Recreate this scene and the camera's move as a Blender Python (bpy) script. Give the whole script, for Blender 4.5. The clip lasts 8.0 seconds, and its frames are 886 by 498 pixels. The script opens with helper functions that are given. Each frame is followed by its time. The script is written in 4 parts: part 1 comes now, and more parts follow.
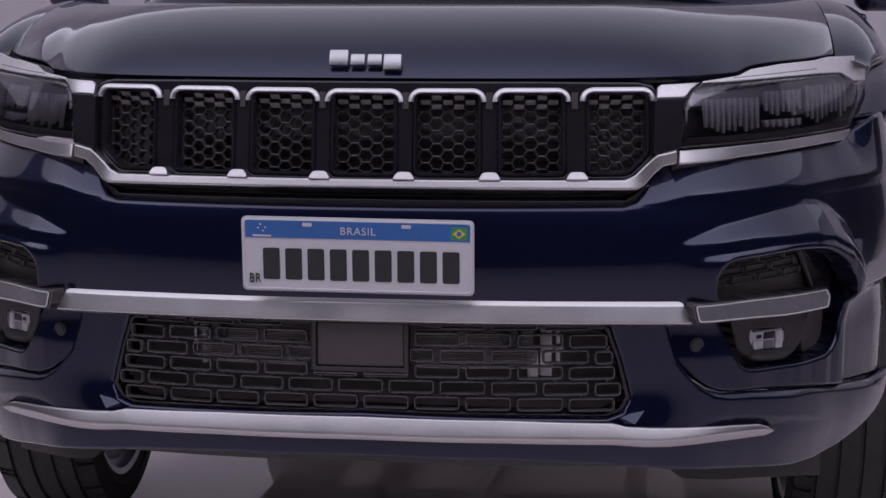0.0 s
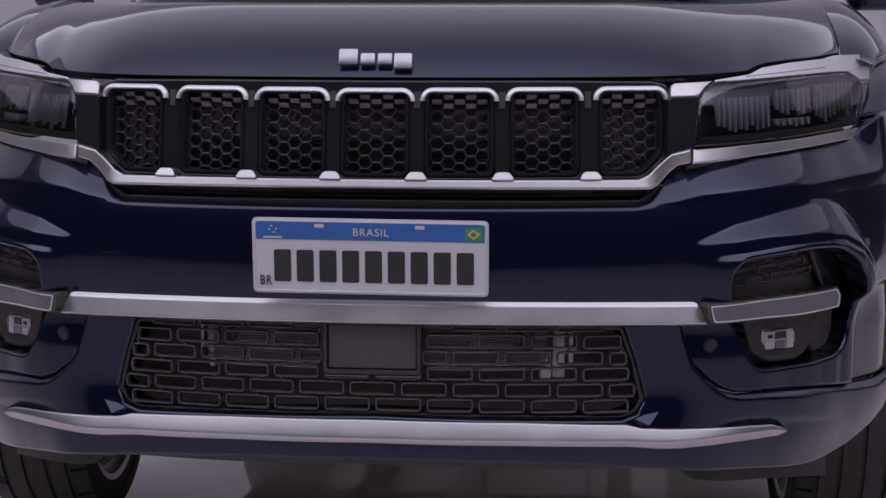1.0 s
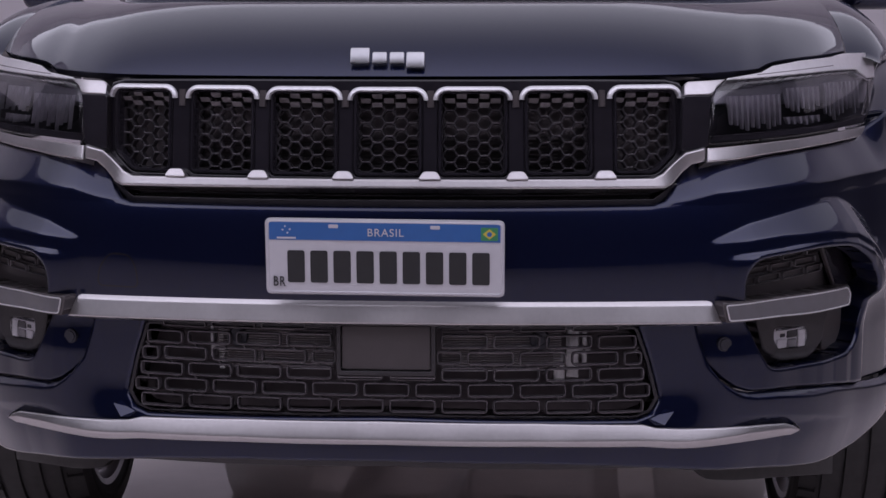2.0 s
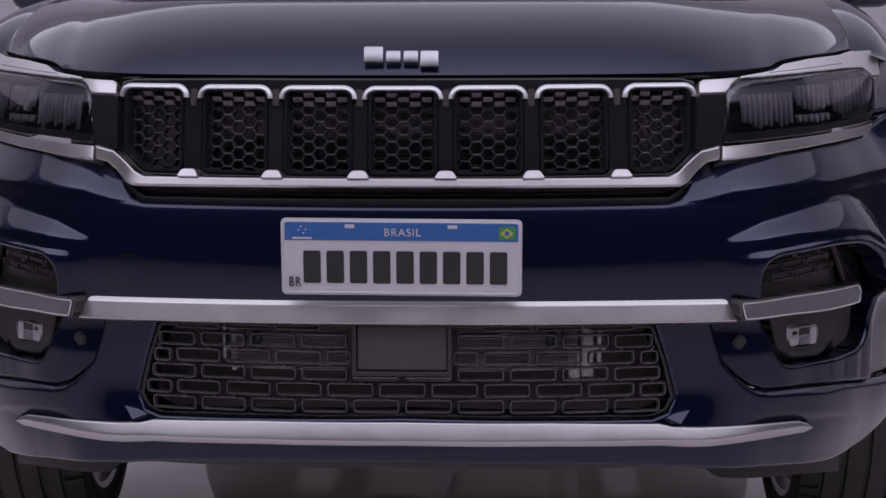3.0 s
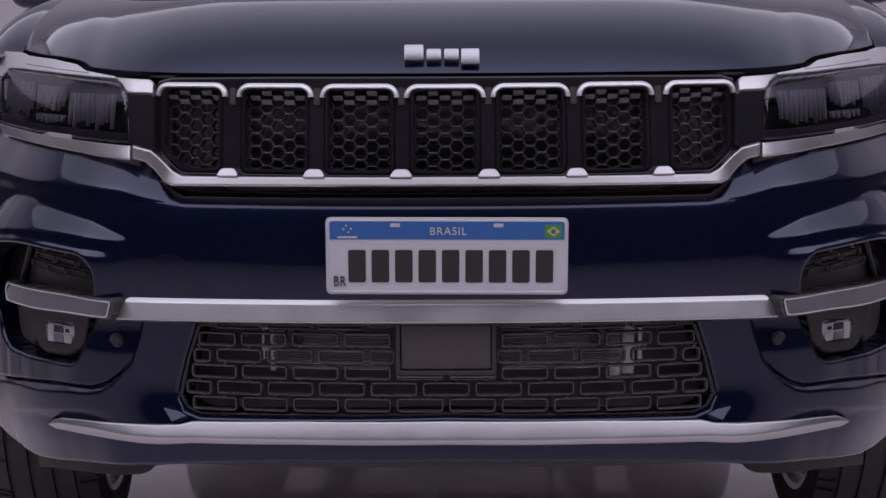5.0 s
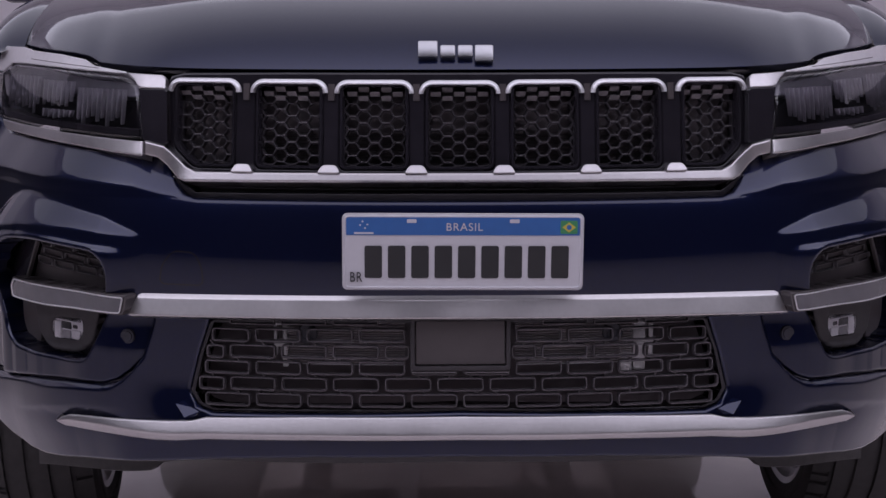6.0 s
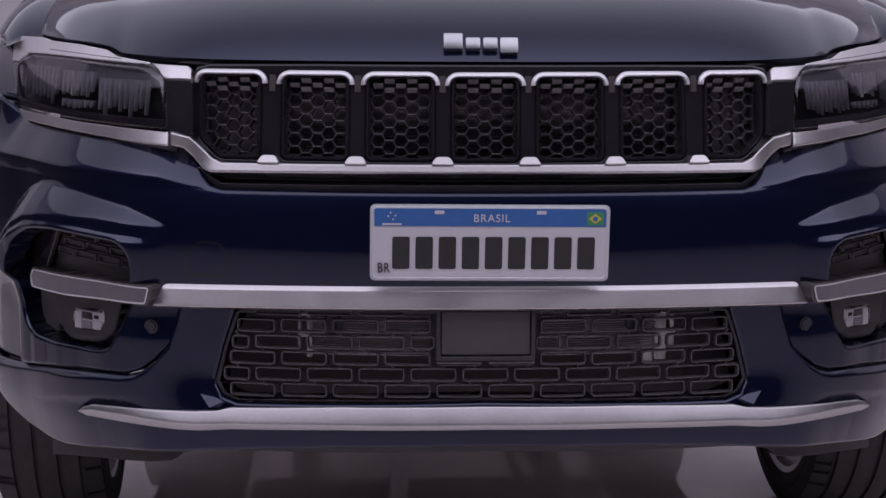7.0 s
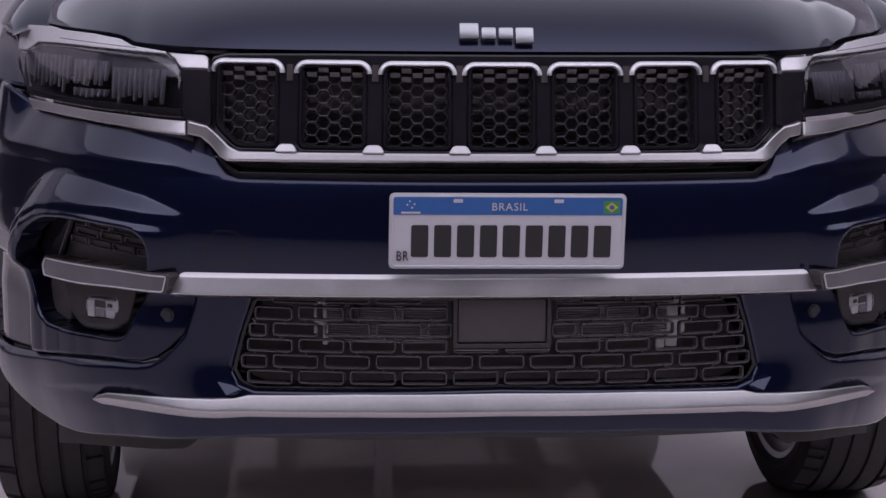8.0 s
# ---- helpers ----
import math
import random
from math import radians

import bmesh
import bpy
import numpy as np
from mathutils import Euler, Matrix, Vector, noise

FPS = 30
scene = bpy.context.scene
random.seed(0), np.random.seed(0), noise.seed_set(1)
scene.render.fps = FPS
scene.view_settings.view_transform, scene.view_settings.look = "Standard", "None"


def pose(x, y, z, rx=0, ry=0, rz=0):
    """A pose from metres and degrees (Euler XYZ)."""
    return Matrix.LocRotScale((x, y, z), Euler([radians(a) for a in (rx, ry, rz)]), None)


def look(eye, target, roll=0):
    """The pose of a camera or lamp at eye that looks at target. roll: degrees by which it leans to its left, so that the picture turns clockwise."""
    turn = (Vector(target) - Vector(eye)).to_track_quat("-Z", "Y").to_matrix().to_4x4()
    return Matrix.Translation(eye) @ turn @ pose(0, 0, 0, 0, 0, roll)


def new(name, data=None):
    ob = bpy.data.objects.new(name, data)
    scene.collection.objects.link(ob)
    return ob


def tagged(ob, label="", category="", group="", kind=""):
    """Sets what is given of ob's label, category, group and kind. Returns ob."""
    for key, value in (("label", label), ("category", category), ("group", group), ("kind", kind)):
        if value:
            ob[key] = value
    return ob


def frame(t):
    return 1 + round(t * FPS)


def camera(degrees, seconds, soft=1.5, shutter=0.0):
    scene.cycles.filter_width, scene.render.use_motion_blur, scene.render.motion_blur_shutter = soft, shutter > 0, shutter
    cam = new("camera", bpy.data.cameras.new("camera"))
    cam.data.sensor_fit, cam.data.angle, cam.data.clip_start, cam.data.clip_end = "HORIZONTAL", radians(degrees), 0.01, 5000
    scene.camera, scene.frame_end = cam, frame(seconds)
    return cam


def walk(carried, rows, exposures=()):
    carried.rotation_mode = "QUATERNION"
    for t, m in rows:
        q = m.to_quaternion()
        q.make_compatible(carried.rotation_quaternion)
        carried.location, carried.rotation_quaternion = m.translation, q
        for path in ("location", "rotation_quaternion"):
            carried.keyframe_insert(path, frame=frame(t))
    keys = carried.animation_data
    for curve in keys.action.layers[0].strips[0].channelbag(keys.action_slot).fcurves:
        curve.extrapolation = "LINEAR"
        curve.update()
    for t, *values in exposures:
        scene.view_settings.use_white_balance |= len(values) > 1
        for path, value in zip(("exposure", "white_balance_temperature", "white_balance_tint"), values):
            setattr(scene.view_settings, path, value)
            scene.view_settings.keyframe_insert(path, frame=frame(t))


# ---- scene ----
from mathutils.geometry import delaunay_2d_cdt

cam = camera(27.488, 8.0)
PATH = [
    (0, (0.5433, -3.0078, 1.1284), (0.2873, -1.0542, 0.8591), 0.05),
    (0.5, (0.4898, -2.9975, 1.1241), (0.2583, -1.0387, 0.8563), 0.02),
    (1, (0.4332, -2.9884, 1.1212), (0.2319, -1.0322, 0.8552), 0.01),
    (1.5, (0.3842, -2.9820, 1.1174), (0.2059, -1.0240, 0.8531), -0.04),
    (3, (0.2246, -2.9694, 1.1133), (0.1234, -1.0031, 0.8487), -0.18),
    (3.5, (0.1785, -2.9668, 1.1152), (0.0947, -0.9939, 0.8479), -0.24),
    (4, (0.1338, -2.9656, 1.1167), (0.0670, -0.9953, 0.8483), -0.31),
    (4.5, (0.0876, -2.9648, 1.1174), (0.0379, -0.9940, 0.8480), -0.36),
    (6, (-0.0893, -2.9758, 1.1180), (-0.0498, -0.9891, 0.8418), -0.07),
    (6.5, (-0.1568, -2.9806, 1.1202), (-0.0844, -0.9933, 0.8386), 0.13),
    (7, (-0.2167, -2.9903, 1.1209), (-0.1228, -1.0040, 0.8343), 0.25),
    (7.5, (-0.2756, -2.9999, 1.1175), (-0.1555, -1.0112, 0.8272), 0.41),
    (8, (-0.3419, -3.0089, 1.1216), (-0.1857, -1.0178, 0.8225), 0.45),
]
walk(cam, [(t, look(eye, target, roll)) for t, eye, target, roll in PATH], [(0, 0.08, 5860, 24), (8, 0.08, 5860, 24)])

# ---- light ----
LIGHT = 1.55
world = bpy.data.worlds.new("studio_world")
scene.world = world
world.use_nodes = True
world.node_tree.nodes["Background"].inputs[0].default_value = (0.75, 0.72, 0.80, 1)
world.node_tree.nodes["Background"].inputs[1].default_value = 0.02


LIGHT_PANEL = bpy.data.materials.new("ceiling_light_diffuser")
LIGHT_PANEL.use_nodes = True
_nt = LIGHT_PANEL.node_tree
_nt.nodes.remove(_nt.nodes["Principled BSDF"])
_em, _co, _sx, _ry, _rx, _mu = (_nt.nodes.new("ShaderNode" + k) for k in ("Emission", "TexCoord", "SeparateXYZ", "MapRange", "MapRange", "Math"))
_em.inputs["Color"].default_value = (1.0, 0.97, 0.98, 1)
_ab = _nt.nodes.new("ShaderNodeMath")
_ab.operation, _mu.operation = "ABSOLUTE", "MULTIPLY"
# brightness shaped for the paint's reflections: brightest in front, raised at the sides
for _r, _a, _b, _lo, _hi in ((_ry, 2.0, -3.4, 0.42, LIGHT), (_rx, 8.5, 3.0, 1.5, 1.0)):
    _r.interpolation_type = "SMOOTHSTEP"
    _r.inputs["From Min"].default_value, _r.inputs["From Max"].default_value = _b, _a
    _r.inputs["To Min"].default_value, _r.inputs["To Max"].default_value = _hi, _lo
_nt.links.new(_co.outputs["Object"], _sx.inputs[0])
_nt.links.new(_sx.outputs["Y"], _ry.inputs["Value"])
_nt.links.new(_sx.outputs["X"], _ab.inputs[0])
_nt.links.new(_ab.outputs[0], _rx.inputs["Value"])
_nt.links.new(_ry.outputs[0], _mu.inputs[0])
_nt.links.new(_rx.outputs[0], _mu.inputs[1])
_rf, _m2 = _nt.nodes.new("ShaderNodeMapRange"), _nt.nodes.new("ShaderNodeMath")
_rf.interpolation_type, _m2.operation = "SMOOTHSTEP", "MULTIPLY"
for _k, _v in (("From Min", -9.0), ("From Max", -3.0), ("To Min", 0.6), ("To Max", 1.0)):
    _rf.inputs[_k].default_value = _v
_nt.links.new(_sx.outputs["Y"], _rf.inputs["Value"])
_nt.links.new(_mu.outputs[0], _m2.inputs[0])
_nt.links.new(_rf.outputs[0], _m2.inputs[1])
# boost with no lamp behind it, added to lighten the back wall
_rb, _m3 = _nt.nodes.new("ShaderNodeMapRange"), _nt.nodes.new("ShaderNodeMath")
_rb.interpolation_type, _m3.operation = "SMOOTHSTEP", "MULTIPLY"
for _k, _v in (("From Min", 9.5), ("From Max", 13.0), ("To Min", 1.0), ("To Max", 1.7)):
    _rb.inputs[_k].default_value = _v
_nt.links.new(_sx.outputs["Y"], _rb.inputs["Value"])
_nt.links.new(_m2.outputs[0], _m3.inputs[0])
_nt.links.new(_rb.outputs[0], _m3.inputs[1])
_nt.links.new(_m3.outputs[0], _em.inputs["Strength"])
_nt.links.new(_em.outputs[0], _nt.nodes["Material Output"].inputs[0])


# ---- materials ----
def material(name, color, rough=0.5, metal=0.0, coat=0.0, coat_rough=0.03, vary=0.12, scale=30.0, bump=0.0, bump_scale=200.0, spec=0.5, rough_vary=0.1):
    m = bpy.data.materials.new(name)
    m.use_nodes = True
    nt = m.node_tree
    b = nt.nodes["Principled BSDF"]
    b.inputs["Metallic"].default_value = metal
    b.inputs["Specular IOR Level"].default_value = spec
    b.inputs["Coat Weight"].default_value = coat
    b.inputs["Coat Roughness"].default_value = coat_rough
    co = nt.nodes.new("ShaderNodeTexCoord")
    n1 = nt.nodes.new("ShaderNodeTexNoise")
    n1.inputs["Scale"].default_value, n1.inputs["Detail"].default_value = scale, 5
    n2 = nt.nodes.new("ShaderNodeTexNoise")
    n2.inputs["Scale"].default_value, n2.inputs["Detail"].default_value = scale * 0.12, 2
    for n in (n1, n2):
        nt.links.new(co.outputs["Object"], n.inputs["Vector"])
    add = nt.nodes.new("ShaderNodeMath")
    add.operation = "ADD"
    nt.links.new(n1.outputs["Fac"], add.inputs[0])
    nt.links.new(n2.outputs["Fac"], add.inputs[1])
    ramp = nt.nodes.new("ShaderNodeMapRange")
    ramp.inputs["From Min"].default_value, ramp.inputs["From Max"].default_value = 0.7, 1.3
    ramp.inputs["To Min"].default_value, ramp.inputs["To Max"].default_value = 1 - vary, 1 + vary
    nt.links.new(add.outputs[0], ramp.inputs["Value"])
    mul = nt.nodes.new("ShaderNodeVectorMath")
    mul.operation = "SCALE"
    mul.inputs[0].default_value = color
    nt.links.new(ramp.outputs[0], mul.inputs["Scale"])
    nt.links.new(mul.outputs[0], b.inputs["Base Color"])
    rr = nt.nodes.new("ShaderNodeMapRange")
    rr.inputs["From Min"].default_value, rr.inputs["From Max"].default_value = 0.3, 0.7
    rr.inputs["To Min"].default_value, rr.inputs["To Max"].default_value = rough * (1 - rough_vary), rough * (1 + rough_vary)
    nt.links.new(n2.outputs["Fac"], rr.inputs["Value"])
    nt.links.new(rr.outputs[0], b.inputs["Roughness"])
    if bump:
        n3 = nt.nodes.new("ShaderNodeTexNoise")
        n3.inputs["Scale"].default_value, n3.inputs["Detail"].default_value = bump_scale, 3
        nt.links.new(co.outputs["Object"], n3.inputs["Vector"])
        bp = nt.nodes.new("ShaderNodeBump")
        bp.inputs["Strength"].default_value, bp.inputs["Distance"].default_value = bump, 0.001
        nt.links.new(n3.outputs["Fac"], bp.inputs["Height"])
        nt.links.new(bp.outputs[0], b.inputs["Normal"])
    return m


def glass(name, color=(1, 1, 1), rough=0.0, ior=1.5):
    m = bpy.data.materials.new(name)
    m.use_nodes = True
    nt = m.node_tree
    nt.nodes.remove(nt.nodes["Principled BSDF"])
    tr, gl, mix, fr = (nt.nodes.new("ShaderNode" + k) for k in ("BsdfTransparent", "BsdfGlossy", "MixShader", "Fresnel"))
    tr.inputs[0].default_value = (*color, 1)
    gl.inputs["Roughness"].default_value = rough
    fr.inputs["IOR"].default_value = ior
    nt.links.new(fr.outputs[0], mix.inputs[0])
    nt.links.new(tr.outputs[0], mix.inputs[1])
    nt.links.new(gl.outputs[0], mix.inputs[2])
    nt.links.new(mix.outputs[0], nt.nodes["Material Output"].inputs[0])
    return m


PAINT = material("navy_metallic_paint", (0.007, 0.010, 0.038), 0.40, 0.85, 1.0, 0.02, 0.06, 900, 0.0, spec=0.1, rough_vary=0.02)
SATIN = material("satin_silver_trim", (0.52, 0.50, 0.51), 0.36, 0.95, 0.0, 0.03, 0.05, 120, 0.02, 900)
CHROME = material("bright_chrome", (0.80, 0.79, 0.82), 0.14, 1.0, 0.0, 0.03, 0.03, 60)
GLOSS_BLACK = material("gloss_black_plastic", (0.018, 0.016, 0.021), 0.25, 0.0, 0.5, 0.06, 0.15, 40, spec=0.25)
BLACK = material("matt_black_plastic", (0.034, 0.030, 0.033), 0.48, 0.0, 0.0, 0.03, 0.2, 60, 0.15, 1500)
MESH_BLACK = material("grille_mesh_plastic", (0.066, 0.058, 0.064), 0.30, 0.0, 0.35, 0.03, 0.2, 60, 0.05, 1200)
GRILLE_BLACK = material("grille_gloss_plastic", (0.040, 0.036, 0.041), 0.35, 0.0, 0.25, 0.05, 0.2, 60, spec=0.3)
# grey plastic, which also paints the highlights on the honeycomb's lower edges
GREY_AND_GLINT = material("grey_plastic_and_cell_glint", (0.15, 0.138, 0.148), 0.3, 0.0, 0.4, 0.04, 0.15, 60)
# mesh plastic made lighter, as if reflecting the ceiling
TOOTH_LIT = material("lit_tooth_plastic", (0.20, 0.185, 0.195), 0.28, 0.0, 0.4, 0.04, 0.15, 60)
HORN = material("dark_horn_cover", (0.030, 0.030, 0.042), 0.4, 0.0, 0.0, 0.03, 0.15, 60)
CAVITY = material("dark_cavity", (0.17, 0.148, 0.158), 0.8, 0.0, 0.0, 0.03, 0.3, 20)
RUBBER = material("tyre_rubber", (0.036, 0.033, 0.034), 0.62, 0.0, 0.0, 0.03, 0.25, 50, 0.4, 700)
ALLOY = material("rim_alloy", (0.45, 0.45, 0.47), 0.35, 0.9, 0.0, 0.03, 0.1, 40)
SENSOR = material("radar_panel_plastic", (0.070, 0.060, 0.062), 0.36, 0.0, 0.0, 0.03, 0.08, 30)
RADIATOR = material("radiator_aluminium", (0.55, 0.55, 0.56), 0.38, 0.9, 0.0, 0.03, 0.2, 60)
PLATE_WHITE = material("plate_white", (0.56, 0.55, 0.59), 0.35, 0.0, 0.2, 0.05, 0.03, 60)
PLATE_BLUE = material("plate_blue", (0.02, 0.115, 0.37), 0.35, 0.0, 0.2, 0.05, 0.05, 60)
PLATE_INK = material("plate_ink", (0.02, 0.02, 0.022), 0.45, 0.0, 0.0, 0.03, 0.1, 60)
FLAG_GREEN = material("flag_green", (0.05, 0.26, 0.10), 0.4, vary=0.05)
FLAG_YELLOW = material("flag_yellow", (0.60, 0.48, 0.06), 0.4, vary=0.05)
SHUTTER = material("shutter_grey_plastic", (0.40, 0.365, 0.375), 0.4, 0.0, 0.0, 0.03, 0.15, 60)
SHIELD = material("crinkled_heat_shield", (0.62, 0.56, 0.54), 0.34, 0.35, 0.0, 0.03, 0.35, 5, 1.0, 9)
DRL_GREY = material("drl_lens_grey", (0.10, 0.097, 0.110), 0.18, 0.0, 0.8, 0.03, 0.1, 40)
LAMP_DARK = material("lamp_housing_dark", (0.035, 0.032, 0.038), 0.3, 0.0, 0.2, 0.04, 0.2, 40, spec=0.2)
FOG_WHITE = material("fog_reflection_white", (0.90, 0.89, 0.91), 0.25, 0.0, 0.0, 0.03, 0.1, 60)
LAMP_GREY = material("lamp_reflector_grey", (0.40, 0.385, 0.41), 0.34, 0.3, 0.0, 0.03, 0.25, 50)
LAMP_SHEEN = material("lamp_sheen_pale", (0.26, 0.25, 0.275), 0.3, 0.2, 0.5, 0.05, 0.15, 30)
BROW = material("pale_silver_brow", (0.78, 0.76, 0.78), 0.40, 0.7, 0.0, 0.03, 0.05, 120, 0.02, 900)
BRACKET = material("silver_bracket", (0.80, 0.79, 0.81), 0.40, 0.6, 0.0, 0.03, 0.05, 120)
LENS = glass("clear_lens", (0.88, 0.86, 0.91), ior=1.75)
FOG_GLASS = glass("fog_lamp_glass", (0.96, 0.95, 0.97))
WINDOW = glass("tinted_glass", (0.25, 0.26, 0.28))
WALL_PAINT = material("studio_wall_paint", (0.82, 0.785, 0.82), 0.7, 0.0, 0.0, 0.03, 0.04, 3, 0.1, 80)
DARK_WALL = material("unseen_dark_wall", (0.012, 0.012, 0.016), 0.9, 0.0, 0.0, 0.03, 0.2, 4)
FLOOR = material("polished_floor", (0.70, 0.625, 0.61), 0.035, 0.0, 0.0, 0.03, 0.10, 5, 0.02, 14, 0.9, 0.5)


# ---- tools ----
def thing(name, label="", category="", group="", kind=""):
    return tagged(new(name), label, category, group, kind)


def link(name, mesh, mat, parent=None, label=""):
    mesh.materials.append(mat)
    ob = new(name, mesh)
    if parent is not None:
        ob.parent = parent
    if label:
        ob["label"] = label
    return ob


def part(name, bm, mat, parent=None, label="", smooth=40):
    bmesh.ops.recalc_face_normals(bm, faces=bm.faces)
    mesh = bpy.data.meshes.new(name)
    bm.to_mesh(mesh)
    bm.free()
    if smooth:
        mesh.shade_smooth()
        mesh.set_sharp_from_angle(angle=radians(smooth))
    return link(name, mesh, mat, parent, label)


def box(x0, x1, y0, y1, z0, z1, bevel=0.0, seg=2):
    bm = bmesh.new()
    bmesh.ops.create_cube(bm, size=1)
    for v in bm.verts:
        v.co = Vector(((x0 + x1) / 2 + v.co.x * (x1 - x0), (y0 + y1) / 2 + v.co.y * (y1 - y0), (z0 + z1) / 2 + v.co.z * (z1 - z0)))
    if bevel:
        bmesh.ops.bevel(bm, geom=bm.edges[:], offset=bevel, segments=seg, profile=0.5, affect="EDGES")
    return bm


def ss(a, b, t):
    t = np.clip((np.asarray(t, float) - a) / (b - a), 0, 1)
    return t * t * (3 - 2 * t)


def soft(t, w):
    return (t + np.sqrt(t * t + w * w)) / 2


def curve(points, n=12):
    """Dense smooth line through a few control points (Catmull-Rom, chord spaced)."""
    p = np.array(points, float)
    p = np.vstack((2 * p[0] - p[1], p, 2 * p[-1] - p[-2]))
    out = []
    for i in range(1, len(p) - 2):
        k = [0.0]
        for j in range(3):
            k.append(k[-1] + max(np.linalg.norm(p[i + j] - p[i + j - 1]), 1e-6) ** 0.5)
        for s in range(n):
            t = k[1] + (k[2] - k[1]) * s / n
            a = [(k[j + 1] - t) / (k[j + 1] - k[j]) * p[i + j - 1] + (t - k[j]) / (k[j + 1] - k[j]) * p[i + j] for j in range(3)]
            b = [(k[j + 2] - t) / (k[j + 2] - k[j]) * a[j] + (t - k[j]) / (k[j + 2] - k[j]) * a[j + 1] for j in range(2)]
            out.append((k[2] - t) / (k[2] - k[1]) * b[0] + (t - k[1]) / (k[2] - k[1]) * b[1])
    out.append(p[-2])
    return np.array(out)


# plan line of the car's nose, from its middle round the corner to the flank
NOSE = curve([(-0.2, 0.034), (0, 0.025), (0.2, 0.034), (0.4, 0.07), (0.577, 0.125), (0.66, 0.175), (0.74, 0.245), (0.80, 0.32), (0.85, 0.400),
              (0.895, 0.47), (0.930, 0.535), (0.960, 0.62), (0.982, 0.74), (0.996, 0.90), (0.998, 1.5)], 24)
NOSE = NOSE[np.argmin(abs(NOSE[:, 0])):]
NOSE[0] = (0, 0.025)
NOSE_U = np.concatenate(([0], np.cumsum(np.linalg.norm(np.diff(NOSE, axis=0), axis=1))))
NOSE_T = np.gradient(NOSE, NOSE_U, axis=0)
NOSE_T /= np.linalg.norm(NOSE_T, axis=1)[:, None]


def u_of(x):
    """Length along the nose from the middle to the sideways place x."""
    return np.sign(x) * np.interp(np.abs(x), NOSE[:, 0], NOSE_U)


def x_of(u):
    return np.sign(u) * np.interp(np.abs(u), NOSE_U, NOSE[:, 0])


def on_nose(u, z, d):
    """Points at length u and height z, d metres out of the plan line."""
    a, sg = np.abs(u), np.where(u < 0, -1.0, 1.0)
    x, y = (np.interp(a, NOSE_U, NOSE[:, k]) for k in (0, 1))
    tx, ty = (np.interp(a, NOSE_U, NOSE_T[:, k]) for k in (0, 1))
    n = np.sqrt(tx * tx + ty * ty)
    return np.stack((sg * (x + ty / n * d), y - tx / n * d, np.asarray(z, float) + 0 * x), axis=-1)


def surface(depth):
    return lambda u, z: on_nose(u, z, depth(x_of(u), z))


def set_back(b):
    """The nose's surface moved b metres straight back."""
    def fn(u, z):
        p = on_nose(u, z, 0.0)
        p[..., 1] += b(x_of(u), z) if callable(b) else b
        return p
    return fn


def flat(d):
    return surface(lambda x, z: d + 0 * x)


# plan line of the headlights, which stand back from the bumper
LAMP_LINE = curve([(0.46, 0.112), (0.51, 0.128), (0.546, 0.142), (0.62, 0.195), (0.684, 0.255), (0.72, 0.293), (0.79, 0.385), (0.85, 0.485), (0.885, 0.565), (0.915, 0.68), (0.935, 0.83)], 16)
LAMP_U = np.concatenate(([0], np.cumsum(np.linalg.norm(np.diff(LAMP_LINE, axis=0), axis=1))))


def lamp_u(loop):
    """Outline points (x, z) turned into lengths along the headlight's plan line."""
    lp = np.array(loop, float)
    return np.stack((np.sign(lp[:, 0]) * (1 + np.interp(np.abs(lp[:, 0]), LAMP_LINE[:, 0], LAMP_U)), lp[:, 1]), 1)


def lamp_surface(back):
    """back(x, z): metres behind the plan line."""
    def fn(u, z):
        a = np.abs(u) - 1
        x, y = np.interp(a, LAMP_U, LAMP_LINE[:, 0]), np.interp(a, LAMP_U, LAMP_LINE[:, 1])
        return np.stack((np.sign(u) * x, y + back(x, z), z + 0 * x), axis=-1)
    return fn


def resample(loop, h):
    loop = np.array(loop, float)
    out = []
    for a, b in zip(loop, np.roll(loop, -1, axis=0)):
        if np.linalg.norm(b - a) < 1e-6:
            continue
        n = max(1, int(np.ceil(np.linalg.norm(b - a) / h)))
        out += [a + (b - a) * i / n for i in range(n)]
    return np.array(out)


def rounded(loop, r, n=5):
    """A closed outline with its corners rounded; r is one radius or one for each corner."""
    p = np.array(loop, float)
    rs = r if hasattr(r, "__len__") else [r] * len(p)
    out = []
    for i in range(len(p)):
        a, b, c = p[i - 1], p[i], p[(i + 1) % len(p)]
        la, lc = np.linalg.norm(a - b), np.linalg.norm(c - b)
        d = min(rs[i], la * 0.48, lc * 0.48)
        s, e = b + (a - b) / la * d, b + (c - b) / lc * d
        for k in range(n + 1):
            t = k / n
            out.append((1 - t) ** 2 * s + 2 * t * (1 - t) * b + t * t * e)
    return np.array(out)


def inside(points, loops):
    """Which points lie within the outlines (even-odd), edge by edge over the points sorted by height."""
    order = np.argsort(points[:, 1], kind="stable")
    x, y = points[order, 0], points[order, 1]
    hit = np.zeros(len(points), bool)
    for lp in loops:
        for (x0, y0), (x1, y1) in zip(lp, np.roll(lp, -1, axis=0)):
            if y0 != y1:
                i, j = np.searchsorted(y, (min(y0, y1), max(y0, y1)))
                if i < j:
                    hit[i:j] ^= x[i:j] < (x1 - x0) * (y[i:j] - y0) / (y1 - y0) + x0
    out = np.zeros(len(points), bool)
    out[order] = hit
    return out


